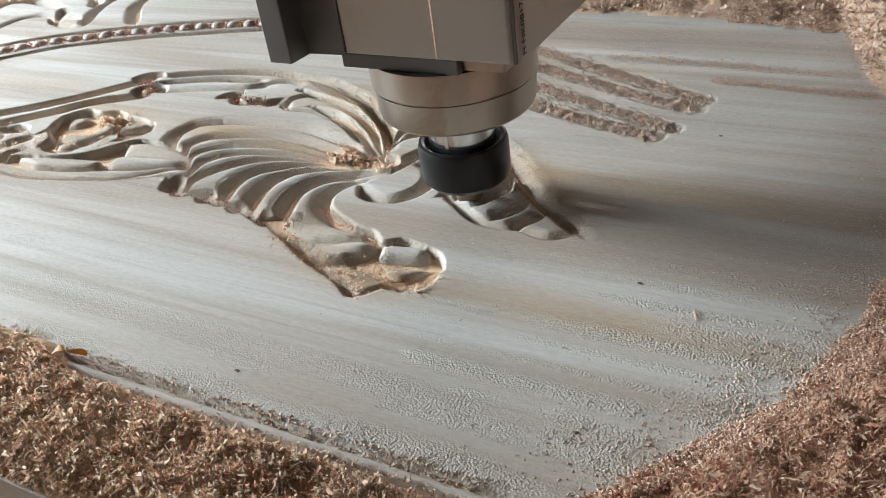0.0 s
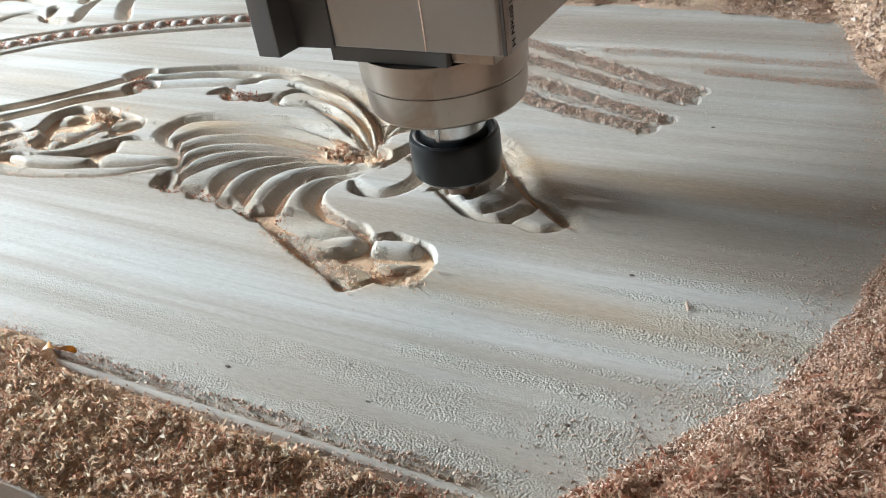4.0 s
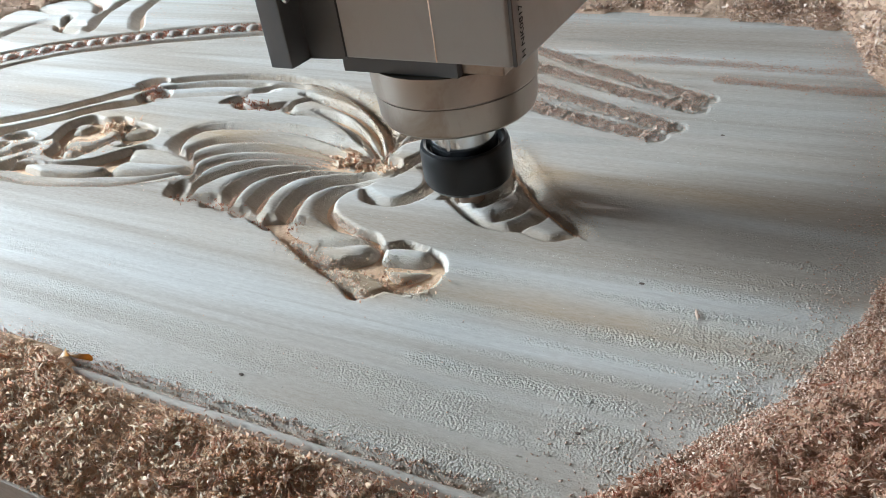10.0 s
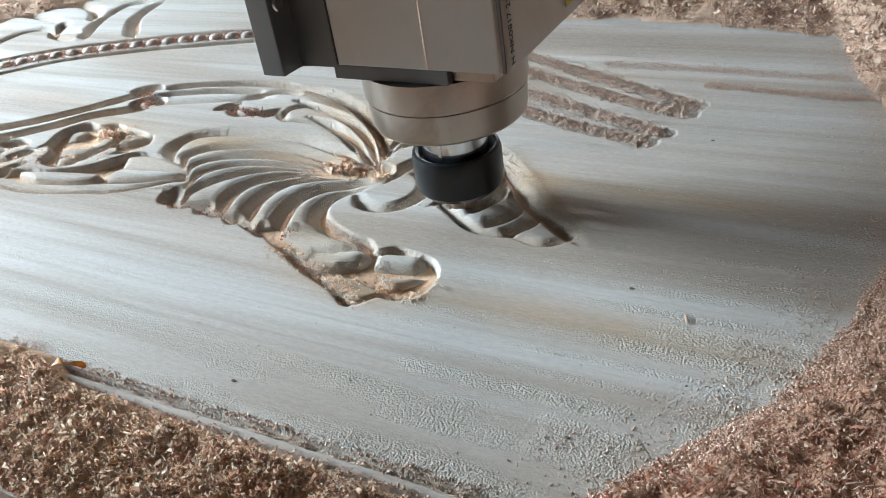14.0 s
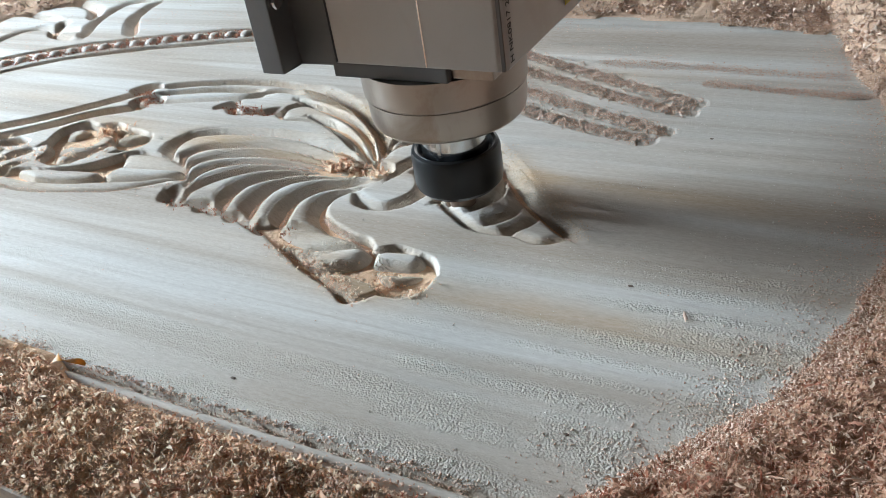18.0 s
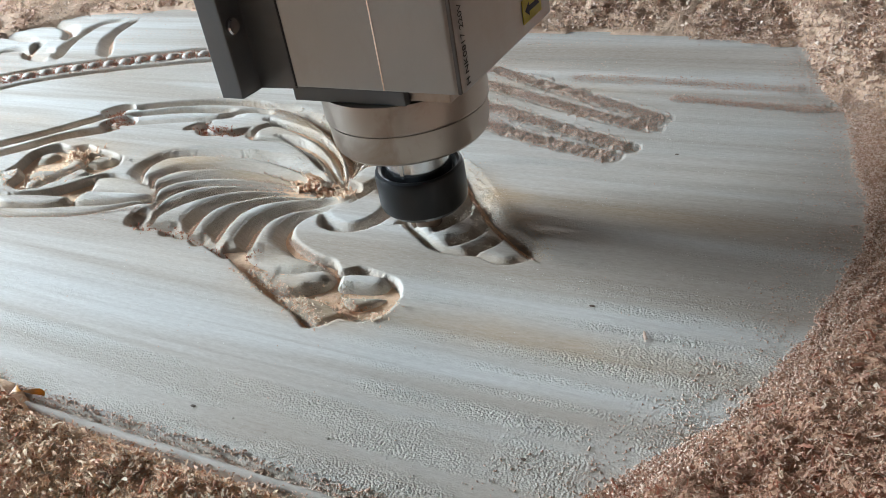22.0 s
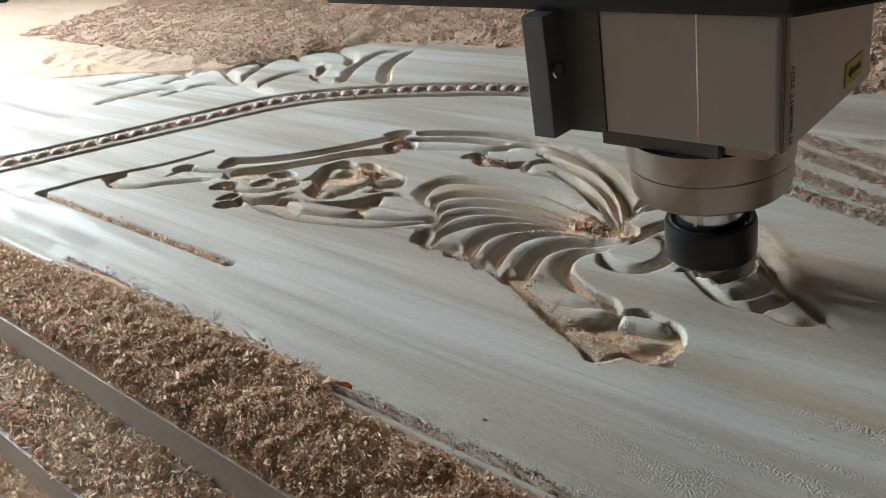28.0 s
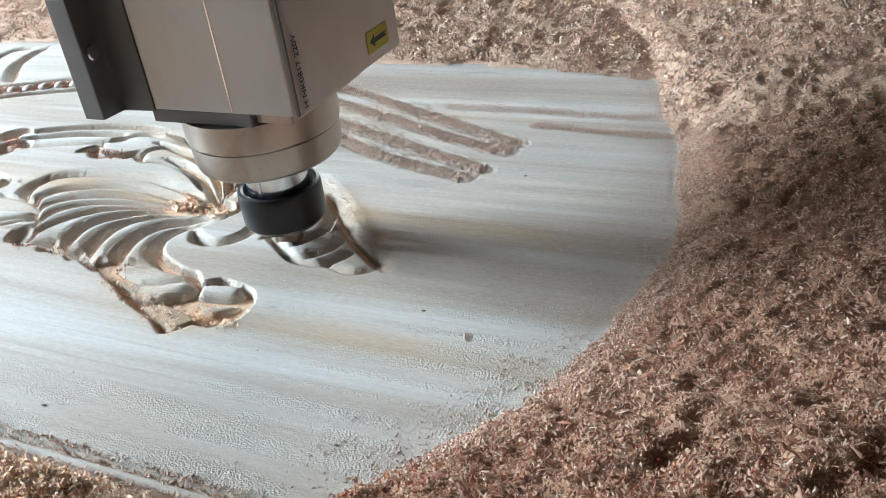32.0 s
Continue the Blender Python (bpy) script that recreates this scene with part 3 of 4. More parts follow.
def carve_borders(r):
    # line of the inner panel: arched head and part of the straight foot
    r.groove("-435,-125 -418,-94 -398,-70 -378,-46 -362,-16", 3.4, 3.4)
    r.groove("-435,-125.5 -360,-125.5 -290,-125.5 -185,-125.5", 3.4, 3.4)
    # bead course on an arch: a sunk strip between two grooves
    r.groove("-610,-165 -560,-100 -522,-48 -489,4 -457,52 -427,92 -385,123 -336,146 -287,165 -237,179 -186,186 -130,186", 3.8, 4.2)
    r.groove("-575,-180 -525,-118 -490,-66 -456,-16 -423,29 -397,68 -360,101 -314,124 -267,142 -196,163 -120,170", 3.8, 4.2)
    # quirked moulding along the front edge, and the sunk strip of the front beads
    r.z[:] = np.minimum(r.z, -2.2 * np.sqrt(np.clip(1 - ((r.ys[None, :] + 175.4) / 1.8) ** 2, 0, 1)))
    yy = r.ys[None, :]
    strip = -4.2 * smoothstep(-181.6, -183.2, np.broadcast_to(yy, r.z.shape)) * (1 - smoothstep(-203.5, -206, np.broadcast_to(yy, r.z.shape)))
    r.z[:] = np.minimum(r.z, strip)
    bead = np.clip(1 - ((yy + 179.8) / 2.5) ** 2, 0, 1)
    r.z[:] = np.maximum(r.z, np.where(np.abs(yy + 179.8) < 2.5, 3.4 * np.sqrt(bead) - 1.4, -99))


def carve_far(r):
    # half-cleared roughing passes and the carving beyond the bead course
    for k, text in enumerate(("-80,190 -20,174 45,145 98,120 136,103", "-74,172 -8,148 53,122 104,101 134,92", "-68,154 5,119 63,94 113,74 128,68", "-64,140 -11,114 55,78 122,57")):
        r.groove(text, 1.7, 6.6)
        r.ripple(text, 2.4, 6.6, 210 + k)
    for text in ("-384,149 -405,184 -415,224 -396,240", "-337,160 -371,199 -382,240", "-509,122 -527,187 -460,182", "-472,114 -464,156 -410,159", "-601,85 -582,140 -520,120 -440,100",
                 "-560,60 -540,100 -500,108", "-640,140 -600,190 -540,215", "-560,150 -540,205 -470,225", "-500,230 -450,215 -425,190", "-620,20 -590,70 -560,84", "-680,60 -640,110 -600,120",
                 "-450,180 -430,150 -400,140", "-700,180 -640,220 -560,250", "-480,250 -430,262 -390,262"):
        r.scoop(text, 4.6, 12.0, 3.0)


for cut in (carve_shell, carve_feathers, carve_spiral, carve_tail, carve_flowers, carve_far, carve_borders):
    cut(relief)

gx, gy = np.meshgrid(relief.xs, relief.ys, indexing="ij")
cut_away = relief.z < -0.8
# raised grain: low furrows along the boards, and bands of torn fuzz
sway = 10 * (layered(gx, gy * 0.2, 220.0, 2, 33) - 0.5)
relief.z += 0.8 * (layered(gx, (gy + sway) * 9, 110.0, 4, 40) - 0.5)
fuzz = 0.55 * smoothstep(0.53, 0.64, layered(gx, (gy + sway) * 16, 190.0, 3, 51))
for mid, x0, x1, half, much in ((-62, 55, 240, 3, 0.8), (-75, 70, 240, 2.5, 0.9), (-96, 55, 215, 3.8, 1.0), (-107, 60, 200, 2, 0.6), (-118, 70, 190, 2, 0.6), (-129, 70, 180, 3.4, 1.0), (-144, 60, 165, 3, 0.7),
                                (-84, -170, 20, 3, 0.5), (-100, -150, 40, 3, 0.4), (-168, -140, 150, 5, 0.7), (-48, 120, 240, 3, 0.7), (-20, 130, 240, 4, 0.6), (36, 100, 240, 3, 0.5), (128, 90, 240, 4, 1.0), (150, 60, 230, 4, 0.8),
                                (100, -60, 40, 2.5, 0.9), (120, -300, -60, 5, 0.6), (-110, -400, -150, 4, 0.4), (-54, 60, 240, 2.5, 0.7), (-36, 125, 240, 2.5, 0.8), (-6, 110, 240, 3, 0.6), (12, 105, 240, 2.5, 0.7), (24, 120, 240, 2.5, 0.6), (50, 130, 240, 3, 0.8), (66, 140, 240, 2.5, 0.7), (88, 145, 240, 3, 0.8), (110, 150, 240, 3, 0.7)):
    window = smoothstep(x0 - 15, x0 + 25, gx) * (1 - smoothstep(x1 - 25, x1 + 15, gx))
    fuzz = np.maximum(fuzz, much * window * np.exp(-(((gy + 0.4 * sway - mid) / half) ** 2)))
rim = np.interp(gy, [-260, -175, -156, -134, -108, -83, -40, 10, 118, 205, 358], [140, 155, 171, 187, 210, 219, 229, 235, 218, 188, 96])
fuzz = np.maximum(fuzz, 0.55 * smoothstep(-26, -2, gx - rim + 30 * (layered(gx, gy * 3, 40.0, 3, 59) - 0.5)))
fuzz = np.maximum(fuzz, 0.6 * smoothstep(-160, -172, gy + 8 * (layered(gx, gy, 20.0, 2, 62) - 0.5)) * (gy > -176))
broken = smoothstep(0.30, 0.55, layered(gx, gy * 2.0, 26.0, 3, 55))
fuzz = np.clip(fuzz * (0.25 + 0.85 * broken), 0, 1)
fuzz = np.where(cut_away, 0.40 + 0.60 * smoothstep(0.47, 0.57, layered(gx, gy, 22.0, 2, 58)), fuzz)
for x, y, rx, ry in ((28, -84, 62, 26), (-60, 62, 60, 34), (-200, -5, 40, 30), (-62, -62, 60, 9), (80, 5, 50, 26)):
    fuzz = np.where(cut_away, np.maximum(fuzz, 1.2 * np.exp(-((((gx - x) / rx) ** 2 + ((gy - y) / ry) ** 2) ** 2)) * smoothstep(0.35, 0.5, layered(gx, gy, 9.0, 2, 64))), fuzz)
# torn lumps where the cutter ran against the grain
relief.z += np.where(cut_away, 1.1 * np.clip(fuzz - 0.6, 0, 1) * (layered(gx, gy, 3.2, 2, 68) - 0.5) * 2, 0)
relief.z += 0.10 * (layered(gx, gy * 2, 4.0, 2, 66) - 0.5)
# yellow and brown heartwood stains drawn out along the grain, and warm bounced light painted over the carving
stain_bounce = np.zeros_like(gx)
for x, y, rx, ry, much in ((80, 8, 22, 12, 0.95), (100, -10, 24, 9, 0.8), (140, 6, 80, 11, 0.6), (-4, 0, 24, 10, 0.85), (-55, 62, 44, 16, 0.95), (-28, 36, 24, 16, 1.0), (-203, 4, 36, 16, 1.0), (-120, 8, 34, 14, 0.85), (45, 0, 24, 14, 0.65),
                           (130, -88, 100, 11, 0.6), (46, -90, 34, 14, 1.0), (10, -80, 30, 12, 0.7), (84, 6, 24, 12, 1.0), (66, 20, 14, 10, 0.7), (180, 45, 90, 12, 0.25), (-300, 40, 60, 8, 0.35), (-55, 4, 50, 8, 0.8), (34, -2, 10, 8, 0.8), (40, 128, 90, 30, 0.45), (-40, -82, 60, 10, 0.3), (150, 20, 110, 16, 0.22)):
    stain_bounce = np.maximum(stain_bounce, much * np.exp(-(((gx - x) / rx) ** 2) - ((gy - y) / ry) ** 2))

# freshly opened faces are tinted warmer than the top, which also paints bounced light in the hollows
stain_bounce = np.maximum(stain_bounce, 0.34 * cut_away)

panel = tagged(new("carved_panel"), "pale timber panel with shell and leaf relief carving, unfinished", "wood panel")
face = new("carved_face", grid_mesh("carved_face", XS, YS, relief.z / 1000, WOOD))
face.parent = panel
for key, values in (("fuzz", fuzz), ("stain_bounce", stain_bounce)):
    layer = face.data.attributes.new(key, "FLOAT", "POINT")
    layer.data.foreach_set("value", np.ascontiguousarray(values, np.float32).ravel())
part("core", box(-1.50, 0.60, -0.2279, 1.40, -0.0238, -0.0112), WOOD, panel)
edge_bm = box(-1.50, 0.60, -0.2296, -0.2281, -0.0238, -0.0003, 0.0005)
part("front_edge", edge_bm, WOOD, panel, "sawn pale front edge of the panel")


def on_panel(x, y):
    """Height of the panel's face under a point, in metres."""
    i = np.clip(np.searchsorted(XS, x), 0, len(XS) - 1)
    j = np.clip(np.searchsorted(YS, y), 0, len(YS) - 1)
    return relief.z[i, j] / 1000


def bead_mesh(rx, ry, high):
    bm = bmesh.new()
    bmesh.ops.create_uvsphere(bm, u_segments=20, v_segments=12, radius=1.0)
    bmesh.ops.delete(bm, geom=[v for v in bm.verts if v.co.z < -0.3], context="VERTS")
    for v in bm.verts:
        v.co = Vector((v.co.x * rx, v.co.y * ry, v.co.z * high))
    me = bpy.data.meshes.new("bead")
    for f in bm.faces:
        f.smooth = True
    bm.to_mesh(me)
    bm.free()
    me.materials.append(WOOD)
    return me


FRONT_BEAD, ARCH_BEAD = bead_mesh(0.0078, 0.0074, 0.0056), bead_mesh(0.0064, 0.0064, 0.0056)
for k in range(-22, 20):
    ob = new("bead", FRONT_BEAD)
    ob.parent, ob.location = panel, (0.036 + 0.0187 * k, -0.1945, -0.0040)
middle = curve(line_of("-592,-172 -542,-109 -506,-57 -472,-6 -440,40 -412,80 -372,112 -325,135 -277,154 -217,171 -160,177 -128,176"), 0.5)
run = np.concatenate([[0], np.cumsum(np.hypot(*np.diff(middle, axis=0).T))])
for s in np.arange(run[-1] - 2, 0, -13.6):
    x, y = np.interp(s, run, middle[:, 0]), np.interp(s, run, middle[:, 1])
    ob = new("bead", ARCH_BEAD)
    ob.parent, ob.location = panel, (x / 1000, y / 1000, -0.0022)


# ---- boards and bed below the panel ----
under = tagged(new("bed_board"), "flat board of the machine bed, covered in sawdust", "machine bed")
part("board", box(-1.60, 0.80, -0.269, 1.50, -0.049, -0.0241, 0.001), WOOD, under)
bed = tagged(new("machine_table"), "broad machine table under the boards", "machine table")
part("table_top", box(-1.62, 1.0, -0.75, 1.60, -0.080, -0.0495, 0.003), DUST, bed)
for x in (-1.5, 0.85):
    for y in (-0.65, 1.5):
        part("leg", box(x - 0.04, x + 0.04, y - 0.04, y + 0.04, -0.85, -0.0805), PLATE, bed)


# ---- loose chips and sawdust ----
def pile_height(x, y):
    """Depth of loose chips on the panel, in millimetres, over a point in millimetres."""
    wob = 26 * (layered(x, y, 60.0, 3, 91) - 0.5)
    edge = np.interp(y, [-260, -175, -156, -134, -108, -83, -40, 10, 118, 205, 358], [140, 155, 171, 187, 210, 219, 229, 235, 218, 188, 96])
    east = np.clip((x + wob * 0.7 - edge) / 60.0, 0, 2.2)
    east = 24 * east**0.75 * smoothstep(0.0, 0.45, east)
    front = np.clip((-182.0 + 0.2 * wob - y + 10.0 * (1 - smoothstep(-52, -26, x)) * smoothstep(-330, -230, x)) / 7.0, 0, 1.0)
    front = 8.0 * front * smoothstep(-230, -221, y)
    front *= 1 - 0.45 * smoothstep(-150, -260, x)
    far = np.interp(x, [-800, -560, -460, -380, -290, -115, 80, 200], [60, 150, 258, 262, 268, 236, 222, 212])
    north = 8.0 * smoothstep(-8, 45, y + 0.8 * wob - far)
    return np.maximum(np.maximum(east, front), north)


PX = steps((-1.50, -0.90, 0.02), (-0.90, -0.34, 0.005), (-0.34, 0.40, 0.0016), (0.40, 0.60, 0.004))
PY = steps((-0.229, -0.17, 0.0014), (-0.17, 0.05, 0.0020), (0.05, 0.20, 0.003), (0.20, 0.75, 0.005), (0.75, 1.40, 0.02))
px, py = np.meshgrid(PX * 1000, PY * 1000, indexing="ij")
deep = pile_height(px, py)
lumps = (layered(px, py, 16.0, 3, 120) - 0.5) * 7.0 + (layered(px, py, 5.5, 2, 130) - 0.5) * 4.0 + (layered(px, py, 3.4, 2, 135) - 0.5) * 2.6
surface = deep + lumps * np.clip(deep / 6.0, 0, 1) * np.where((py < -150) & (px < 140), 0.6, 1.0)
surface = np.where(deep < 0.4, -5.0, surface)
PILE_Z = surface / 1000


def on_pile(x, y):
    i = np.clip(np.searchsorted(PX, x), 0, len(PX) - 1)
    j = np.clip(np.searchsorted(PY, y), 0, len(PY) - 1)
    return PILE_Z[i, j]


def turned_about(rng, n, tilt):
    yaw, pitch, roll = rng.uniform(0, 2 * np.pi, n), rng.normal(0, tilt, n), rng.normal(0, tilt, n)
    cy, sy, cp, sp, cr, sr = np.cos(yaw), np.sin(yaw), np.cos(pitch), np.sin(pitch), np.cos(roll), np.sin(roll)
    return np.stack([np.stack([cy * cp, cy * sp * sr - sy * cr, cy * sp * cr + sy * sr], -1),
                     np.stack([sy * cp, sy * sp * sr + cy * cr, sy * sp * cr - cy * sr], -1),
                     np.stack([-sp, cp * sr, cp * cr], -1)], 1)


def flakes(name, x, y, z, length, width, rng, material_, tilt=0.6, curl=0.5, kink=0.55):
    """Torn crumpled shavings, each a ragged ribbon that curls, kinks and twists along its length, joined into one mesh."""
    n, rows = len(x), 6
    length, width = length * np.minimum(np.exp(rng.normal(0, 0.45, n)), 2.4), width * np.minimum(np.exp(rng.normal(0, 0.40, n)), 2.2)
    arc, twist, bow = rng.normal(0, 3.4 * curl, n), rng.normal(0, 1.4, n), rng.choice((-1, 1), n) * rng.uniform(0.3, 1.3, n)
    swell = (0.8, 1.0, 0.95, 1.0, 0.95, 0.7)
    pts = np.zeros((n, rows * 3, 3))
    heading, cx, cz = -0.5 * arc, np.zeros(n), np.zeros(n)
    step = length / (rows - 1)
    for k, t in enumerate(np.linspace(-0.5, 0.5, rows)):
        w = twist * t
        for side, sign in enumerate((-1, 0, 1)):
            half = 0.5 * width * swell[k] * rng.uniform(0.55, 1.35, n)
            lift = width * (bow * (0.5 if sign == 0 else -0.2) + rng.normal(0, 0.20, n))
            pts[:, 3 * k + side, 0] = cx + rng.normal(0, 0.05, n) * length * (0.4 + abs(sign))
            pts[:, 3 * k + side, 1] = sign * half * np.cos(w) - lift * np.sin(w)
            pts[:, 3 * k + side, 2] = cz + sign * half * np.sin(w) + lift * np.cos(w)
        heading = heading + arc / (rows - 1) + rng.normal(0, kink, n)
        cx, cz = cx + step * np.cos(heading), cz + step * np.sin(heading)
    pts -= pts.mean(1)[:, None]
    pts = np.einsum("nij,nkj->nki", turned_about(rng, n, tilt), pts) + np.stack([x, y, z], -1)[:, None]
    base = np.arange(n)[:, None, None] * rows * 3
    quad = np.array([[3 * k + s, 3 * k + 3 + s, 3 * k + 4 + s, 3 * k + 1 + s] for k in range(rows - 1) for s in (0, 1)])[None]
    return new(name, raw_mesh(name, pts.reshape(-1, 3), (base + quad).reshape(-1, 4), material_, True))


def grains(name, x, y, z, size, rng, material_):
    """Small torn grains of wood, each an uneven four-cornered crumb, joined into one mesh."""
    n = len(x)
    size = size * np.minimum(np.exp(rng.normal(0, 0.38, n)), 1.9)
    corners = np.array([[0.75, 0.0, -0.35], [-0.40, 0.62, -0.35], [-0.40, -0.62, -0.35], [0.0, 0.0, 0.62]])
    pts = (corners[None] + np.clip(rng.normal(0, 0.22, (n, 4, 3)), -0.5, 0.5)) * size[:, None, None] * np.array([1.15, 0.85, 0.55])
    pts = np.einsum("nij,nkj->nki", turned_about(rng, n, 0.5), pts) + np.stack([x, y, z], -1)[:, None]
    base = np.arange(n)[:, None, None] * 4
    tri = np.array([[0, 2, 1], [0, 1, 3], [1, 2, 3], [2, 0, 3]])[None]
    return new(name, raw_mesh(name, pts.reshape(-1, 3), (base + tri).reshape(-1, 3), material_, True))


def splinters(name, x, y, z, length, width, rng, material_, tilt=0.7):
    """Fine crumbs and splinters, each a bent lozenge, joined into one mesh."""
    n = len(x)
    length, width = length * np.minimum(np.exp(rng.normal(0, 0.45, n)), 2.4), width * np.minimum(np.exp(rng.normal(0, 0.40, n)), 2.2)
    pts = np.zeros((n, 4, 3))
    pts[:, 0, 0], pts[:, 2, 0] = -0.5 * length, 0.5 * length
    pts[:, 1, 1], pts[:, 3, 1] = -0.5 * width, 0.5 * width
    pts[:, 1, 0], pts[:, 3, 0] = length * rng.uniform(-0.3, 0.3, n), length * rng.uniform(-0.3, 0.3, n)
    pts[:, 1, 2], pts[:, 3, 2] = width * rng.normal(0, 0.5, n), width * rng.normal(0, 0.5, n)
    pts = np.einsum("nij,nkj->nki", turned_about(rng, n, tilt), pts) + np.stack([x, y, z], -1)[:, None]
    base = np.arange(n)[:, None, None] * 4
    tri = np.array([[0, 1, 3], [1, 2, 3]])[None]
    return new(name, raw_mesh(name, pts.reshape(-1, 3), (base + tri).reshape(-1, 3), material_, False))


def strewn(rng, count, x0, x1, y0, y1, keep):
    x, y = rng.uniform(x0, x1, count), rng.uniform(y0, y1, count)
    ok = rng.random(count) < keep(x * 1000, y * 1000)
    return x[ok], y[ok]


rng = np.random.default_rng(11)
split = int(np.searchsorted(PY, 0.110))
corner = int(np.searchsorted(PX, 0.145))
tagged(new("sawdust_bank", grid_mesh("sawdust_bank", PX[corner:], PY[: split + 1], PILE_Z[corner:, : split + 1], UNDER_CHIPS)), "bank of reddish sawdust under the chips, darkened as the shade between them", "sawdust", kind="stuff")
tagged(new("sawdust_bank", grid_mesh("sawdust_bank", PX[: corner + 1], PY[: split + 1], PILE_Z[: corner + 1, : split + 1], TAN_DUST)), "low bank of tan sawdust along the panel's front edge", "sawdust", kind="stuff")
tagged(new("sawdust_bank", grid_mesh("sawdust_bank", PX, PY[split:], PILE_Z[:, split:], DUST)), "wide bank of pale sawdust over the far side", "sawdust", kind="stuff")

# east heap: fine crumbs everywhere, torn shavings over its front corner and here and there
def coarse(a, b):
    """How thickly torn shavings cover the crumbs."""
    front = smoothstep(-128, -165, b + 0.12 * (a - 190) + 40 * (layered(a, b, 40.0, 3, 183) - 0.5))
    return np.clip(front + 0.10 * (layered(a, b, 20.0, 2, 180) > 0.57), 0, 1)


def pale_side(a, b):
    """How far the reddish heap has turned to the pale sawdust of the far side."""
    return smoothstep(-70, 110, b + 70 * (layered(a, b, 70.0, 3, 187) - 0.5))


def sparse(a, b):
    return (pile_height(a, b) > 0.2) * np.where(a > 400, 0.7, 1.0)


x, y = strewn(rng, 260000, 0.12, 0.48, -0.229, 0.38, lambda a, b: sparse(a, b) * (1 - 0.5 * coarse(a, b)) * (1 - pale_side(a, b)))
tagged(grains("wood_crumbs", x, y, on_pile(x, y) + rng.uniform(0.0, 0.0010, len(x)), 0.00062, rng, PINK_CRUMBS), "heap of fine pinkish wood crumbs on the panel", "wood chips", kind="stuff")
x, y = strewn(rng, 150000, 0.12, 0.56, -0.05, 0.42, lambda a, b: sparse(a, b) * pale_side(a, b))
tagged(grains("wood_crumbs", x, y, on_pile(x, y) + rng.uniform(0.0, 0.0011, len(x)), 0.00072, rng, FUZZ_CHIPS), "heap of pale wood crumbs on the panel", "wood chips", kind="stuff")
x, y = strewn(rng, 55000, 0.33, 0.60, -0.229, 0.60, lambda a, b: np.where(a > 380, 0.95, 0.25) * (1 - 0.8 * pale_side(a, b)))
tagged(grains("wood_crumbs", x, y, on_pile(x, y) + rng.uniform(-0.0003, 0.0014, len(x)), 0.00085, rng, PINK_CRUMBS), "coarse pinkish wood crumbs deep on the heap", "wood chips", kind="stuff")
x, y = strewn(rng, 11000, 0.22, 0.56, -0.229, 0.45, lambda a, b: (pile_height(a, b) > 2.0) * (0.8 - 0.7 * pale_side(a, b)))
tagged(flakes("wood_shavings", x, y, on_pile(x, y) + rng.uniform(0.0002, 0.0018, len(x)), 0.0030, 0.00048, rng, MIXED_CHIPS, 0.40, 0.8, 0.9), "small pinkish shavings strewn over the heap", "wood shavings", kind="stuff")
x, y = strewn(rng, 110000, 0.12, 0.56, -0.229, 0.36, lambda a, b: (pile_height(a, b) > 0.4) * (0.8 - 0.6 * pale_side(a, b)))
tagged(splinters("wood_fibres", x, y, on_pile(x, y) + rng.uniform(0.0002, 0.0012, len(x)), 0.0022, 0.00055, rng, MIXED_CHIPS, 0.4), "thin pinkish wood fibres among the crumbs", "wood chips", kind="stuff")
x, y = strewn(rng, 130000, 0.10, 0.30, -0.215, 0.13, lambda a, b: (pile_height(a, b) > 0.2) * (1 - smoothstep(5, 17, pile_height(a, b) + 8 * (layered(a, b, 14.0, 2, 189) - 0.5))))
tagged(grains("wood_crumbs", x, y, on_pile(x, y) + rng.uniform(0.0004, 0.0017, len(x)), 0.00056, rng, FUZZ_CHIPS), "pale crumbs along the thin edge of the heap", "wood chips", kind="stuff")
for shade, count, text in ((RED_CHIPS, 34000, "torn curled reddish shavings on top of the crumb heap"), (MIXED_CHIPS, 28000, "torn curled pinkish and cream shavings on the crumb heap")):
    x, y = strewn(rng, count, 0.12, 0.48, -0.229, 0.36, lambda a, b: (pile_height(a, b) > 0.8) * coarse(a, b) * (1 - pale_side(a, b)))
    tagged(flakes("wood_shavings", x, y, on_pile(x, y) + rng.uniform(0.0, 0.0022, len(x)), 0.0036, 0.00048, rng, shade, 0.26, 0.7, 0.9), text, "wood shavings", kind="stuff")
x, y = strewn(rng, 5000, 0.13, 0.44, -0.229, 0.30, lambda a, b: (pile_height(a, b) > 1.2) * coarse(a, b) * (0.8 - 0.8 * pale_side(a, b)))
tagged(flakes("wood_shavings", x, y, on_pile(x, y) + rng.uniform(-0.0002, 0.0014, len(x)), 0.0046, 0.00085, rng, MIXED_CHIPS, 0.45, 0.9, 0.9), "broad crumpled shavings lying on the crumb heap", "wood shavings", kind="stuff")
# tan chips along the front edge
x, y = strewn(rng, 80000, -0.46, 0.20, -0.229, -0.178, lambda a, b: (pile_height(a, b) > 0.3) * 1.0)
tagged(grains("wood_crumbs", x, y, on_pile(x, y) + rng.uniform(-0.0004, 0.0004, len(x)), 0.00055, rng, TAN_CHIPS), "tan wood crumbs heaped along the panel's front edge", "wood chips", kind="stuff")
x, y = strewn(rng, 24000, -0.46, 0.20, -0.229, -0.178, lambda a, b: (pile_height(a, b) > 0.3) * 1.0)
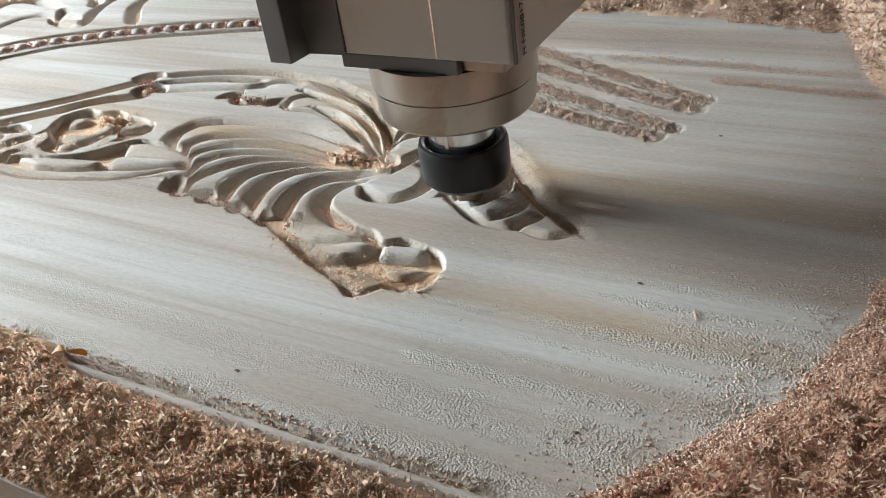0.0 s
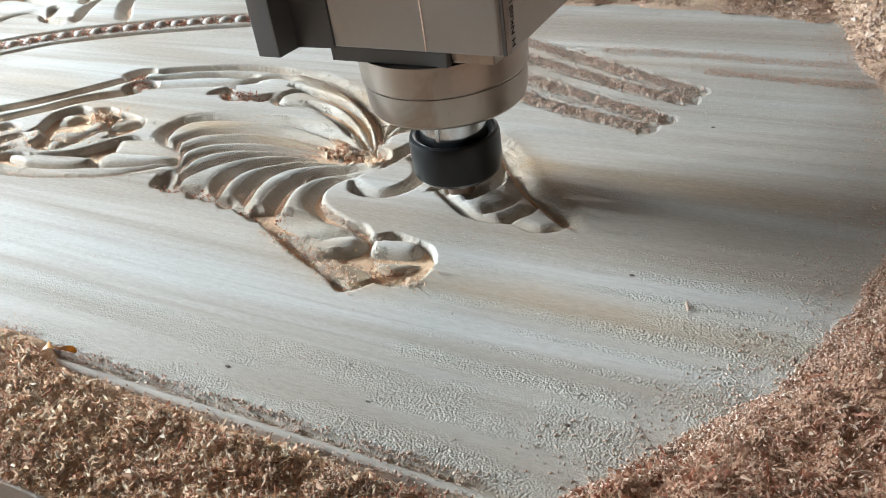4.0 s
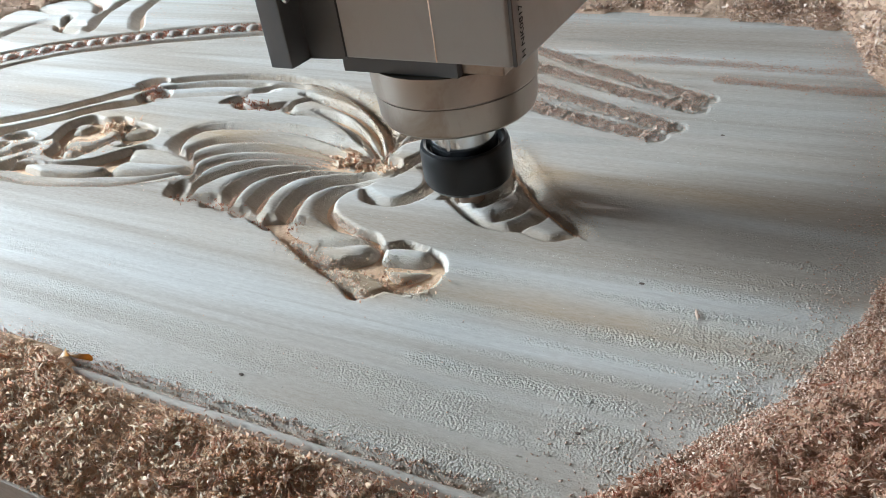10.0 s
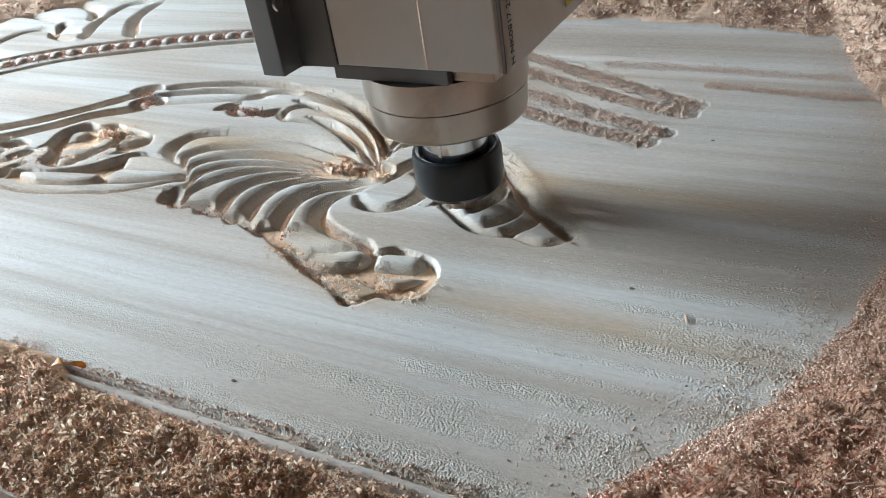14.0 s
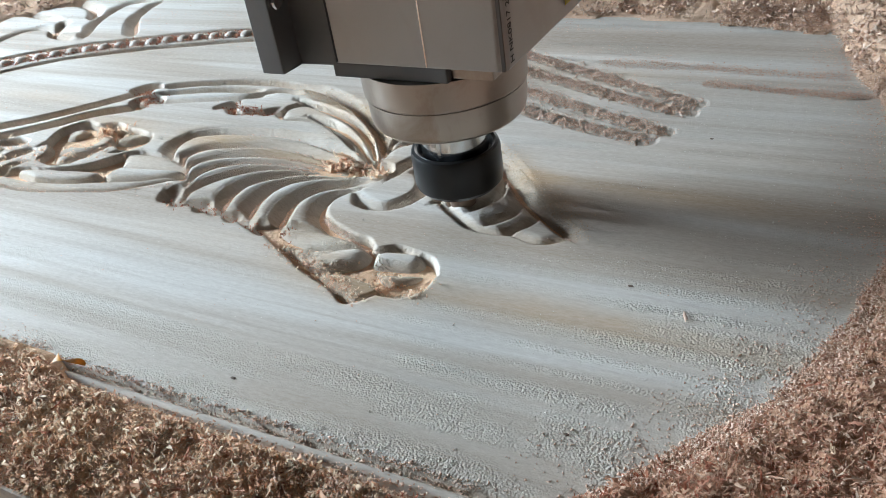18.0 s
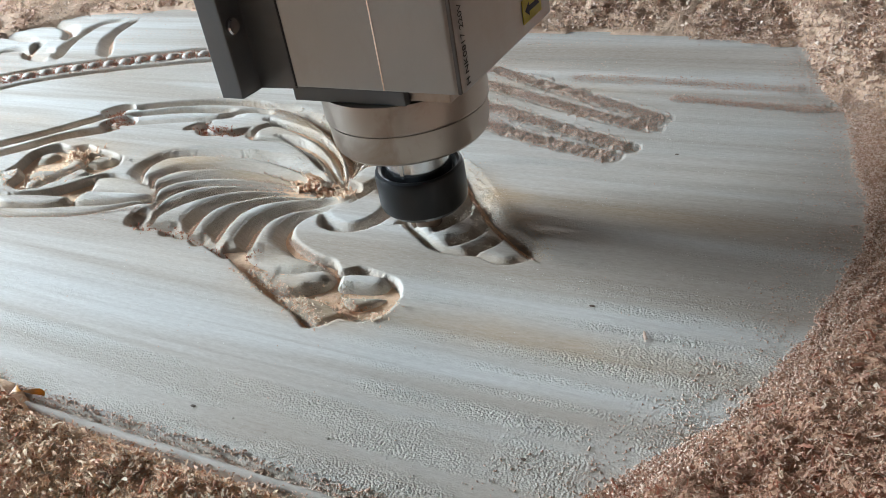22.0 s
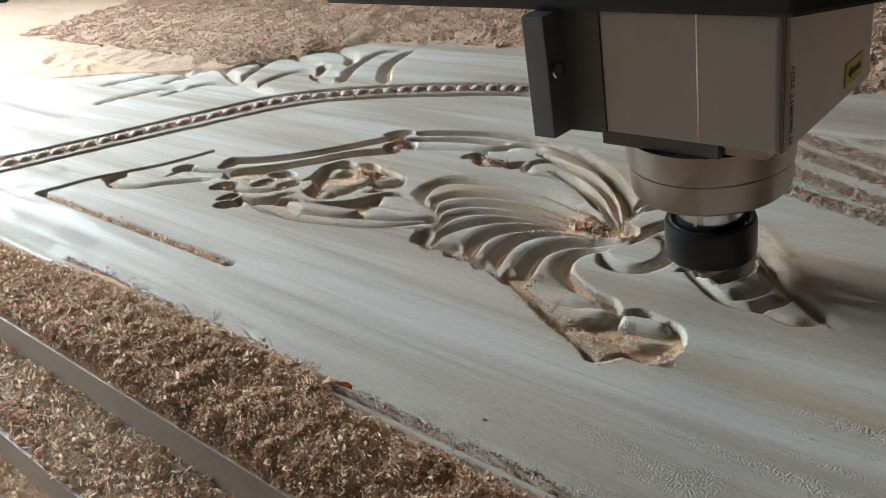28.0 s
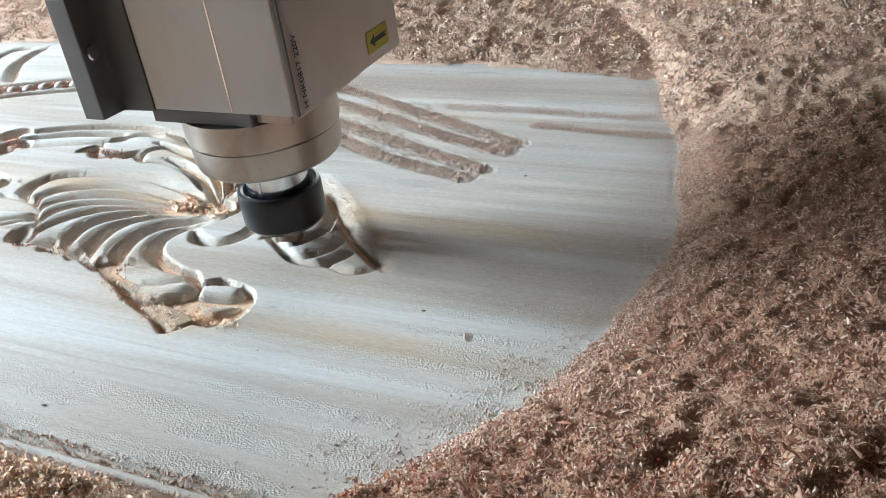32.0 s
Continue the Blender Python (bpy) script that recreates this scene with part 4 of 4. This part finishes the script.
tagged(splinters("wood_chips", x, y, on_pile(x, y) + rng.uniform(-0.0003, 0.0004, len(x)), 0.0024, 0.00050, rng, TAN_CHIPS, 0.25), "tan wood chips heaped along the panel's front edge", "wood chips", kind="stuff")
for shade, count, text in ((TAN_CHIPS, 15000, "torn curled tan shavings along the panel's front edge"), (MIXED_CHIPS, 6500, "torn curled pinkish shavings along the panel's front edge")):
    x, y = strewn(rng, count, -0.36, 0.20, -0.229, -0.182, lambda a, b: (pile_height(a, b) > 0.8) * (0.45 + 0.55 * (layered(a, b, 18.0, 2, 181) > 0.42)))
    tagged(flakes("wood_shavings", x, y, on_pile(x, y) + rng.uniform(-0.0006, 0.0007, len(x)), 0.0036, 0.00048, rng, shade, 0.22, 0.7, 0.9), text, "wood shavings", kind="stuff")
x, y = strewn(rng, 2600, -0.40, 0.20, -0.228, -0.186, lambda a, b: (pile_height(a, b) > 1.2) * (0.3 + 0.7 * (layered(a, b, 26.0, 2, 185) > 0.48)))
tagged(flakes("wood_shavings", x, y, on_pile(x, y) + rng.uniform(-0.0002, 0.0010, len(x)), 0.0046, 0.00085, rng, TAN_CHIPS, 0.30, 0.9, 0.9), "broad crumpled shavings lying along the front edge", "wood shavings", kind="stuff")
# chips on the lower board and on the table in front of the panel
for y0, y1, top, count in ((-0.268, -0.230, -0.0239, 8000), (-0.40, -0.270, -0.0495, 11000)):
    x, y = rng.uniform(-0.46, 0.12, count), rng.uniform(y0, y1, count)
    tagged(flakes("wood_chips", x, y, top + rng.uniform(0.0003, 0.0040, count), 0.0038, 0.0009, rng, TAN_CHIPS, 0.7, 1.1), "tan wood chips lying on the boards below the panel", "wood chips", kind="stuff")
# crumbs on the far side
x, y = strewn(rng, 130000, -1.10, 0.40, 0.15, 0.95, lambda a, b: (pile_height(a, b) > 0.8) * np.where(b > 500, 0.35, 0.9))
tagged(splinters("sawdust_crumbs", x, y, on_pile(x, y) + rng.uniform(0, 0.0026, len(x)), 0.0030, 0.0009, rng, FUZZ_CHIPS), "coarse pale sawdust strewn over the far side", "sawdust", kind="stuff")
x, y = strewn(rng, 110000, -1.10, 0.50, 0.15, 0.80, lambda a, b: (pile_height(a, b) > 0.8) * (layered(a, b, 22.0, 3, 190) > 0.45))
tagged(grains("sawdust_clumps", x, y, on_pile(x, y) + rng.uniform(0, 0.0020, len(x)), 0.0017, rng, FUZZ_CHIPS), "pale clumps of coarse sawdust on the far side", "sawdust", kind="stuff")
# raised grains torn up by the cutter: bands along the boards, and the cut faces
def torn(a, b):
    i = np.clip(np.searchsorted(relief.xs, a), 0, len(XS) - 1)
    j = np.clip(np.searchsorted(relief.ys, b), 0, len(YS) - 1)
    return fuzz[i, j], cut_away[i, j]


x, y = rng.uniform(-0.36, 0.245, 420000), rng.uniform(-0.172, 0.17, 420000)
much, inside = torn(x * 1000, y * 1000)
ok = rng.random(len(x)) < np.where(inside, 0, np.clip(much * 0.16 - 0.02, 0.006, 1))
tagged(grains("raised_grains", x[ok], y[ok], on_panel(x[ok], y[ok]) + 0.0001, 0.00042, rng, WOOD_GRAINS), "raised grains of torn wood in bands on the panel", "wood grains", kind="stuff")
ok = rng.random(len(x)) < np.where(inside, np.clip(much - 0.4, 0, 1) * 0.25, 0)
tagged(grains("raised_grains", x[ok], y[ok], on_panel(x[ok], y[ok]), 0.00042, rng, WARM_GRAINS), "raised grains of torn wood on the carved faces", "wood grains", kind="stuff")
# stragglers along the banks' margins and over the clean face
def margin(a, b):
    near = rng.random(len(a)) ** 1.8
    close = pile_height(a + 30 * near, b - 12 * near) > 0.3
    return 0.40 * close * (0.3 + 0.7 * (layered(a, b, 12.0, 2, 152) > 0.46))


def straggle(a, b):
    return 0.0015 + 0.10 * (layered(a, b * 4, 70.0, 3, 150) > 0.60) * (b > 105)


x, y = strewn(rng, 420000, -0.62, 0.27, -0.178, 0.28, straggle)
tagged(grains("sawdust_crumbs", x, y, on_panel(x, y) + 0.0002, 0.00048, rng, FUZZ_CHIPS), "fine crumbs of sawdust scattered on the panel", "sawdust", kind="stuff")
x, y = strewn(rng, 420000, -0.30, 0.27, -0.178, 0.20, margin)
tagged(grains("sawdust_crumbs", x, y, on_panel(x, y) + 0.0002, 0.00050, rng, FUZZ_CHIPS), "pale crumbs thinning out from the heap's edge", "sawdust", kind="stuff")


def chips_along(text, half, count, size, material_, label, lift=0.0008, seed=3):
    r = np.random.default_rng(seed)
    pts = curve(line_of(text), 0.6)
    k = r.integers(0, len(pts), count)
    x, y = (pts[k] + r.normal(0, half, (count, 2))).T / 1000
    return tagged(flakes("groove_chips", x, y, on_panel(x, y) + lift + r.uniform(0, 0.0020, count), size, size * 0.32, r, material_, 0.7, 0.6), label, "wood chips", kind="stuff")


def crumbs_along(text, half, count, size, material_, label, deep, seed):
    r = np.random.default_rng(seed)
    pts = curve(line_of(text), 0.6)
    k = r.integers(0, len(pts), count)
    x, y = (pts[k] + r.normal(0, half, (count, 2))).T / 1000
    lump = layered(x * 1000, y * 1000, 5.0, 2, seed)
    return tagged(grains("groove_crumbs", x, y, on_panel(x, y) + deep * lump * r.uniform(0.3, 1, count), size, r, material_), label, "wood chips", kind="stuff")


for k, text in enumerate(("-80,190 -20,174 45,145 98,120 136,103", "-74,172 -8,148 53,122 104,101 134,92", "-68,154 5,119 63,94 113,74 128,68", "-64,140 -11,114 55,78 122,57")):
    crumbs_along(text, 3.0, 6500, 0.00062, FUZZ_CHIPS, "pale crumbs filling a roughed-out groove", 0.0010, 20 + k)
chips_along("-420,-126 -360,-126 -290,-126 -190,-126", 1.2, 1500, 0.0030, TAN_CHIPS, "chips packed in the straight groove", 0.0016, 31)
def fibres_along(text, count, seed, label="torn wood fibres standing on a carved lip", spread=0.5, size=0.0013):
    r = np.random.default_rng(seed)
    pts = curve(line_of(text), 0.4)
    k = r.integers(0, len(pts), count)
    x, y = (pts[k] + r.normal(0, spread, (count, 2))).T / 1000
    around = np.max([on_panel(x + a, y + b) for a, b in ((0.0014, 0), (-0.0014, 0), (0, 0.0014), (0, -0.0014))], 0)
    return tagged(splinters("torn_fibres", x, y, around + 0.0001, size, size * 0.22, r, FUZZ_CHIPS, 0.7), label, "wood fibres", kind="stuff")


for k, text in enumerate(("-131,-18 -138,-4 -136,8 -126,14 -109,18 -89,20 -63,19 -35,12 -9,3", "-116,-24 -122,-14 -117,-4 -102,3 -80,8 -57,8 -26,3", "-105,-35 -111,-24 -105,-13 -87,-4 -63,1 -36,1", "-98,-42 -99,-28 -89,-16 -72,-8 -52,-3 -30,-2",
                          "-88,-56 -91,-46 -86,-34 -74,-20 -58,-10 -39,-5", "-59,-58 -65,-46 -64,-32 -52,-18 -36,-9", "-40,-60 -46,-47 -46,-32 -39,-21 -23,-12", "-19,-63 -24,-51 -26,-38 -20,-26 -8,-18", "-3,-49 8,-56 26,-63 38,-69",
                          "-244,-66 -222,-68 -198,-68 -164,-65 -135,-57 -107,-43", "-3,2 -7,13 -2,23 7,31 20,35 34,33 48,25", "42,31 61,16 75,-1 88,-14 104,-27 119,-39", "-6,12 -23,34 -48,56 -74,73 -101,84")):
    fibres_along(text, 420, 60 + k)
chips_along("-100,-57 -84,-61 -75,-56 -58,-61 -46,-62 -33,-67 -18,-66 -10,-65", 2.0, 220, 0.0015, RED_CHIPS, "reddish crumbs caught in the scalloped rim", 0.0001, 81)
crumbs_along("-12,22 -25,38 -50,58 -76,72 -104,82", 4.0, 5200, 0.00040, WARM_GRAINS, "warm torn grains on the carved feathers", 0.0006, 82)
crumbs_along("40,42 58,28 84,4 108,-18 122,-34", 3.6, 1500, 0.00040, WARM_GRAINS, "warm torn grains along the carved leaf", 0.0006, 83)
chips_along("-235,62 -215,50 -205,46", 3.5, 300, 0.0016, RED_CHIPS, "reddish crumbs caught at the stems' ends", 0.0001, 84)
chips_along("-148,52 -138,48 -108,46", 2.6, 260, 0.0016, RED_CHIPS, "reddish crumbs caught in a leaf tip", 0.0001, 85)
chips_along("-290,-50 -262,-40 -230,-36 -212,-30 -180,-14", 8.0, 600, 0.0015, TAN_CHIPS, "crumbs caught between the carved flowers", 0.0001, 86)
chips_along("-592,-172 -542,-109 -506,-57 -472,-6 -440,40 -412,80 -372,112 -325,135 -277,154 -217,171 -160,177 -128,176", 4.5, 4200, 0.0018, RED_CHIPS, "reddish crumbs lying among the bead course", 0.0001, 87)
chips_along("-36,3 -12,0 2,-4", 3.0, 110, 0.0055, TAN_CHIPS, "shavings caught in the shell's hub", 0.0002, 41)
chips_along("-10,-77 10,-84 28,-91 50,-103", 2.6, 420, 0.0015, TAN_CHIPS, "chips caught in the carved tail", 0.0002, 42)
chips_along("38,-82 50,-86 62,-90 71,-90 72,-84", 3.6, 260, 0.0020, TAN_CHIPS, "shavings caught in the carved tail's end", 0.0002, 43)
chips_along("-213,0 -200,4 -190,0", 4.0, 160, 0.0028, TAN_CHIPS, "shavings caught in a carved flower", 0.0002, 44)
crumbs_along("136,129 178,125 232,124", 2.2, 1900, 0.00060, FUZZ_CHIPS, "row of crumbs lying along the grain", 0.0012, 45)
chips_along("-29,101 -10,100 12,99", 1.0, 160, 0.0016, RED_CHIPS, "thin row of crumbs lying along the grain", 0.0002, 46)
crumbs_along("-300,-172 -200,-172 -62,-173 0,-173.5 80,-174 140,-174", 1.5, 2600, 0.00060, FUZZ_CHIPS, "pinkish crumbs lying behind the front moulding", 0.0012, 47)
crumbs_along("-300,-183.5 -62,-183.5 0,-183.5 80,-183 140,-183", 1.0, 3600, 0.00060, FUZZ_CHIPS, "pale crumbs lying along the front moulding", 0.0030, 49)
crumbs_along("70,152 128,151 205,147", 3.0, 1500, 0.00055, FUZZ_CHIPS, "row of pale crumbs lying along the grain", 0.0006, 48)

# single larger curls lying on the heaps
def curl_thing(material_, label, seed):
    r = np.random.default_rng(seed)
    ob = flakes("wood_curl", np.zeros(1), np.zeros(1), np.zeros(1), 0.0062, 0.00110, r, material_, 0.15, 0.9)
    return tagged(ob, label, "wood shaving", "loose curls on the chip heaps")


placer = random.Random(21)
CURLS = [curl_thing(m, text, 300 + k) for k, (m, text) in enumerate(((RED_CHIPS, "pinkish curled shaving lying on the chip heap"), (TAN_CHIPS, "tan curled shaving lying on the chip heap"), (FUZZ_CHIPS, "pale cream curled shaving lying on the chip heap"), (RED_CHIPS, "reddish bent shaving lying on the chip heap")))]
spots = []
while len(spots) < 110:
    a, b = (placer.uniform(0.15, 0.36), placer.uniform(-0.225, 0.02)) if len(spots) < 70 else (placer.uniform(-0.16, 0.14), placer.uniform(-0.224, -0.190))
    if float(pile_height(np.array([a * 1000]), np.array([b * 1000]))[0]) > 2.5:
        spots.append((a, b))
for k, (a, b) in enumerate(spots):
    m = pose(a, b, float(on_pile(np.array([a]), np.array([b]))[0]) + 0.0022, placer.uniform(-35, 35), placer.uniform(-30, 30), placer.uniform(0, 360))
    if k < len(CURLS):
        CURLS[k].matrix_basis = m
    else:
        copy_thing(CURLS[placer.randrange(4)], m)

stray = curl_thing(FUZZ_CHIPS, "small cream chip lying alone on the panel", 340)
stray.name, stray.scale = "stray_chip", (0.5, 0.7, 0.3)
stray.location = (0.1760, -0.0755, float(on_panel(np.array([0.1760]), np.array([-0.0755]))[0]) + 0.0006)
tagged(stray, "small cream chip lying alone on the panel", "wood chip")

# one long amber shaving lying over the front moulding
bm = bmesh.new()
rows = []
for k in range(15):
    t = k / 14
    c = Vector((-0.036 + 0.012 * t, -0.1825 + 0.005 * t + 0.001 * math.sin(9 * t), 0.0090 + 0.0025 * math.sin(t * 4.2)))
    w = 0.0022 * math.sin(math.pi * (0.12 + 0.80 * t))
    side = Vector((-0.3 * math.cos(t * 5), math.cos(t * 4.0), 0.8 * math.sin(t * 4.0))) * w
    rows.append((bm.verts.new(c - side), bm.verts.new(c + side)))
for a, b in zip(rows, rows[1:]):
    bm.faces.new((a[0], b[0], b[1], a[1]))
bmesh.ops.solidify(bm, geom=bm.faces[:], thickness=0.0003)
tagged(part("amber_shaving", bm, AMBER, None, "", True), "curled amber shaving lying on the chips by the moulding", "wood shaving")

# dark knots in the board
for name, x, y, size in (("knot", 0.1521, -0.0631, 0.0012), ("knot", 0.1563, -0.1441, 0.0011), ("knot", 0.1533, 0.0645, 0.0011), ("knot", 0.0315, -0.1586, 0.0013)):
    bm = bmesh.new()
    bmesh.ops.create_uvsphere(bm, u_segments=12, v_segments=6, radius=1.0)
    for v in bm.verts:
        v.co = Vector((v.co.x * size * 0.95, v.co.y * size * 0.5, v.co.z * 0.0003))
    ob = part(name, bm, KNOT, panel, "small dark pin knot")
    ob.location = (x, y, float(on_panel(np.array([x]), np.array([y]))[0]) + 0.0002)

# ---- router spindle, standing over the spiral leaf ----
TIP = Vector((0.0580, -0.0195, 0.0))
spindle = empty_thing("router_spindle", TIP, "square grey router spindle with black collet nut, cutting the panel", "router spindle")
part("cutter", turned([(0.0, -0.0045), (0.0028, -0.0042), (0.0062, -0.001), (0.0062, 0.0085), (0.0066, 0.012)], 32), CUTTER, spindle, "dusty router cutter", True)
nut = part("collet_nut", turned([(0.0150, 0.0092), (0.0178, 0.0096), (0.0200, 0.0120), (0.0205, 0.0140), (0.0205, 0.0275), (0.0199, 0.0296), (0.0186, 0.0302), (0.0174, 0.0296), (0.0160, 0.0262)], 96), BLACK, spindle, "glossy black collet nut", True)
part("shaft", turned([(0.0148, 0.0245), (0.0152, 0.0285), (0.0152, 0.0520)], 64), CHROME, spindle, "bright ground steel shaft", True)
# narrow upright chrome strip standing proud of the shaft's front
part("shaft_strip", box(-0.0002, 0.0014, -0.0158, -0.0148, 0.030, 0.046), CHROME, spindle)
part("nose_ring", turned([(0.0160, 0.0455), (0.0300, 0.0455), (0.0325, 0.0460), (0.0338, 0.0474), (0.0345, 0.0500), (0.0350, 0.0598)], 96), STEEL, spindle, "turned steel nose ring, the wood's brown reflection painted into its colour", True)
part("bearing_collar", turned([(0.0300, 0.0602), (0.0351, 0.0602), (0.0357, 0.0612), (0.0360, 0.0735), (0.0340, 0.0735)], 96), STEEL, spindle, "turned steel bearing collar", True)
body = part("body", prism([(-0.0440, -0.0335), (0.0430, -0.0335), (0.0460, -0.0310), (0.0460, 0.0580), (-0.0440, 0.0580)], 0.080, 0.1318, 0.0008), SATIN, spindle, "brushed aluminium spindle body")
part("base_plate", box(-0.0330, 0.0200, -0.0325, 0.0300, 0.0736, 0.0799, 0.0006), PLATE, spindle, "dark plate under the spindle body")
part("base_block", box(0.0201, 0.0380, -0.0290, 0.0300, 0.0745, 0.0799, 0.0006), STEEL, spindle)
part("panel_seam", box(0.0120, 0.0126, -0.0337, -0.0334, 0.0805, 0.1316), CHROME, spindle, "thin bright seam down the body")
part("panel_seam", box(-0.0300, -0.0292, -0.0338, -0.0334, 0.0805, 0.1316), INK, spindle, "dark seam down the body")
part("corner_strip", box(0.0440, 0.0452, -0.0330, -0.0318, 0.0802, 0.1316), PLATE, spindle)
bracket = part("mount_bracket", prism([(-0.0590, -0.0460), (-0.0480, -0.0460), (-0.0480, -0.0336), (-0.0300, -0.0336), (-0.0300, -0.0300), (-0.0590, -0.0300)], 0.0790, 0.1318, 0.0006), PLATE, spindle, "dark grey mounting bracket beside the body")
for z in (0.108,):
    bm = turned([(0.0, 0.0), (0.0034, 0.0), (0.0034, 0.0012), (0.0028, 0.0018), (0.0, 0.0018)], 24)
    bolt = part("bolt", bm, CHROME, bracket, "bright round bolt head", True)
    bolt.matrix_local = pose(-0.0480, -0.0410, z, 0, 90, 0)
sticker = part("arrow_sticker", box(0.0461, 0.0464, 0.0270, 0.0470, 0.0850, 0.0950), YELLOW, spindle, "yellow sticker with black arrow")
bm = bmesh.new()
arrow = [(0.029, 0.0900), (0.0335, 0.0930), (0.0335, 0.0912), (0.0450, 0.0912), (0.0435, 0.0900), (0.0450, 0.0888), (0.0335, 0.0888), (0.0335, 0.0870)]
bm.faces.new([bm.verts.new((0.04655, a, b)) for a, b in arrow])
part("arrow", bm, INK, sticker, "black direction arrow")


def lettering(text, size, m, parent, label):
    data = bpy.data.curves.new("lettering", "FONT")
    data.body, data.size, data.extrude = text, size, 0.00005
    data.materials.append(INK)
    ob = new("lettering", data)
    ob.parent, ob.matrix_local = parent, m
    return tagged(ob, label)


lettering("H NK0817 220V", 0.0045, Matrix.Translation((0.0462, -0.0262, 0.082)) @ Matrix(((0, 0, 1), (0, -1, 0), (1, 0, 0))).to_4x4(), spindle, "small dark marking on the body")

cover = tagged(new("gantry_cover"), "black metal cover of the machine's gantry above the spindle", "machine cover")
cover.location = TIP
part("shell", prism([(-0.190, -0.038), (0.050, -0.038), (0.083, -0.005), (0.083, 0.150), (-0.190, 0.150)], 0.1320, 0.480, 0.002), COVER, cover)

# ---- the workshop that closes the place ----
def wall(name, bm, label, material_=PLASTER):
    return tagged(part(name, bm, material_), label, "wall", kind="structure")


floor = tagged(part("floor", box(-2.7, 2.7, -2.7, 3.2, -0.95, -0.85), CONCRETE), "grey concrete workshop floor", "floor", kind="structure")
tagged(part("ceiling", box(-2.7, 2.7, -2.7, 3.2, 2.30, 2.40), PLASTER), "plain pale workshop ceiling", "ceiling", kind="structure")
wall("wall_east", box(2.6, 2.7, -2.6, 3.1, -0.85, 2.30), "plain pale workshop wall")
for name, y0, y1, z0, z1 in (("wall_west", -2.6, -0.99, -0.85, 2.30), ("wall_west", 0.63, 3.1, -0.85, 2.30), ("wall_west", -0.99, 0.63, 0.84, 2.30), ("wall_west", -0.99, 0.63, -0.85, 0.08)):
    wall(name, box(-1.80, -1.71, y0, y1, z0, z1), "plain pale wall round a wide opening")
for name, x0, x1, z0, z1 in (("wall_north", -1.8, -1.70, -0.85, 2.30), ("wall_north", -0.58, 2.7, -0.85, 2.30), ("wall_north", -1.70, -0.58, 1.51, 2.30), ("wall_north", -1.70, -0.58, -0.85, 0.39)):
    wall(name, box(x0, x1, 3.1, 3.2, z0, z1), "plain pale wall round a window opening")
wall("wall_south", box(-1.8, 2.7, -2.7, -2.6, -0.85, 2.30), "plain pale workshop wall")
tagged(part("ground", box(-60, 60, -60, 60, -1.05, -0.951), CONCRETE), "grey yard outside the workshop", "ground", kind="structure")
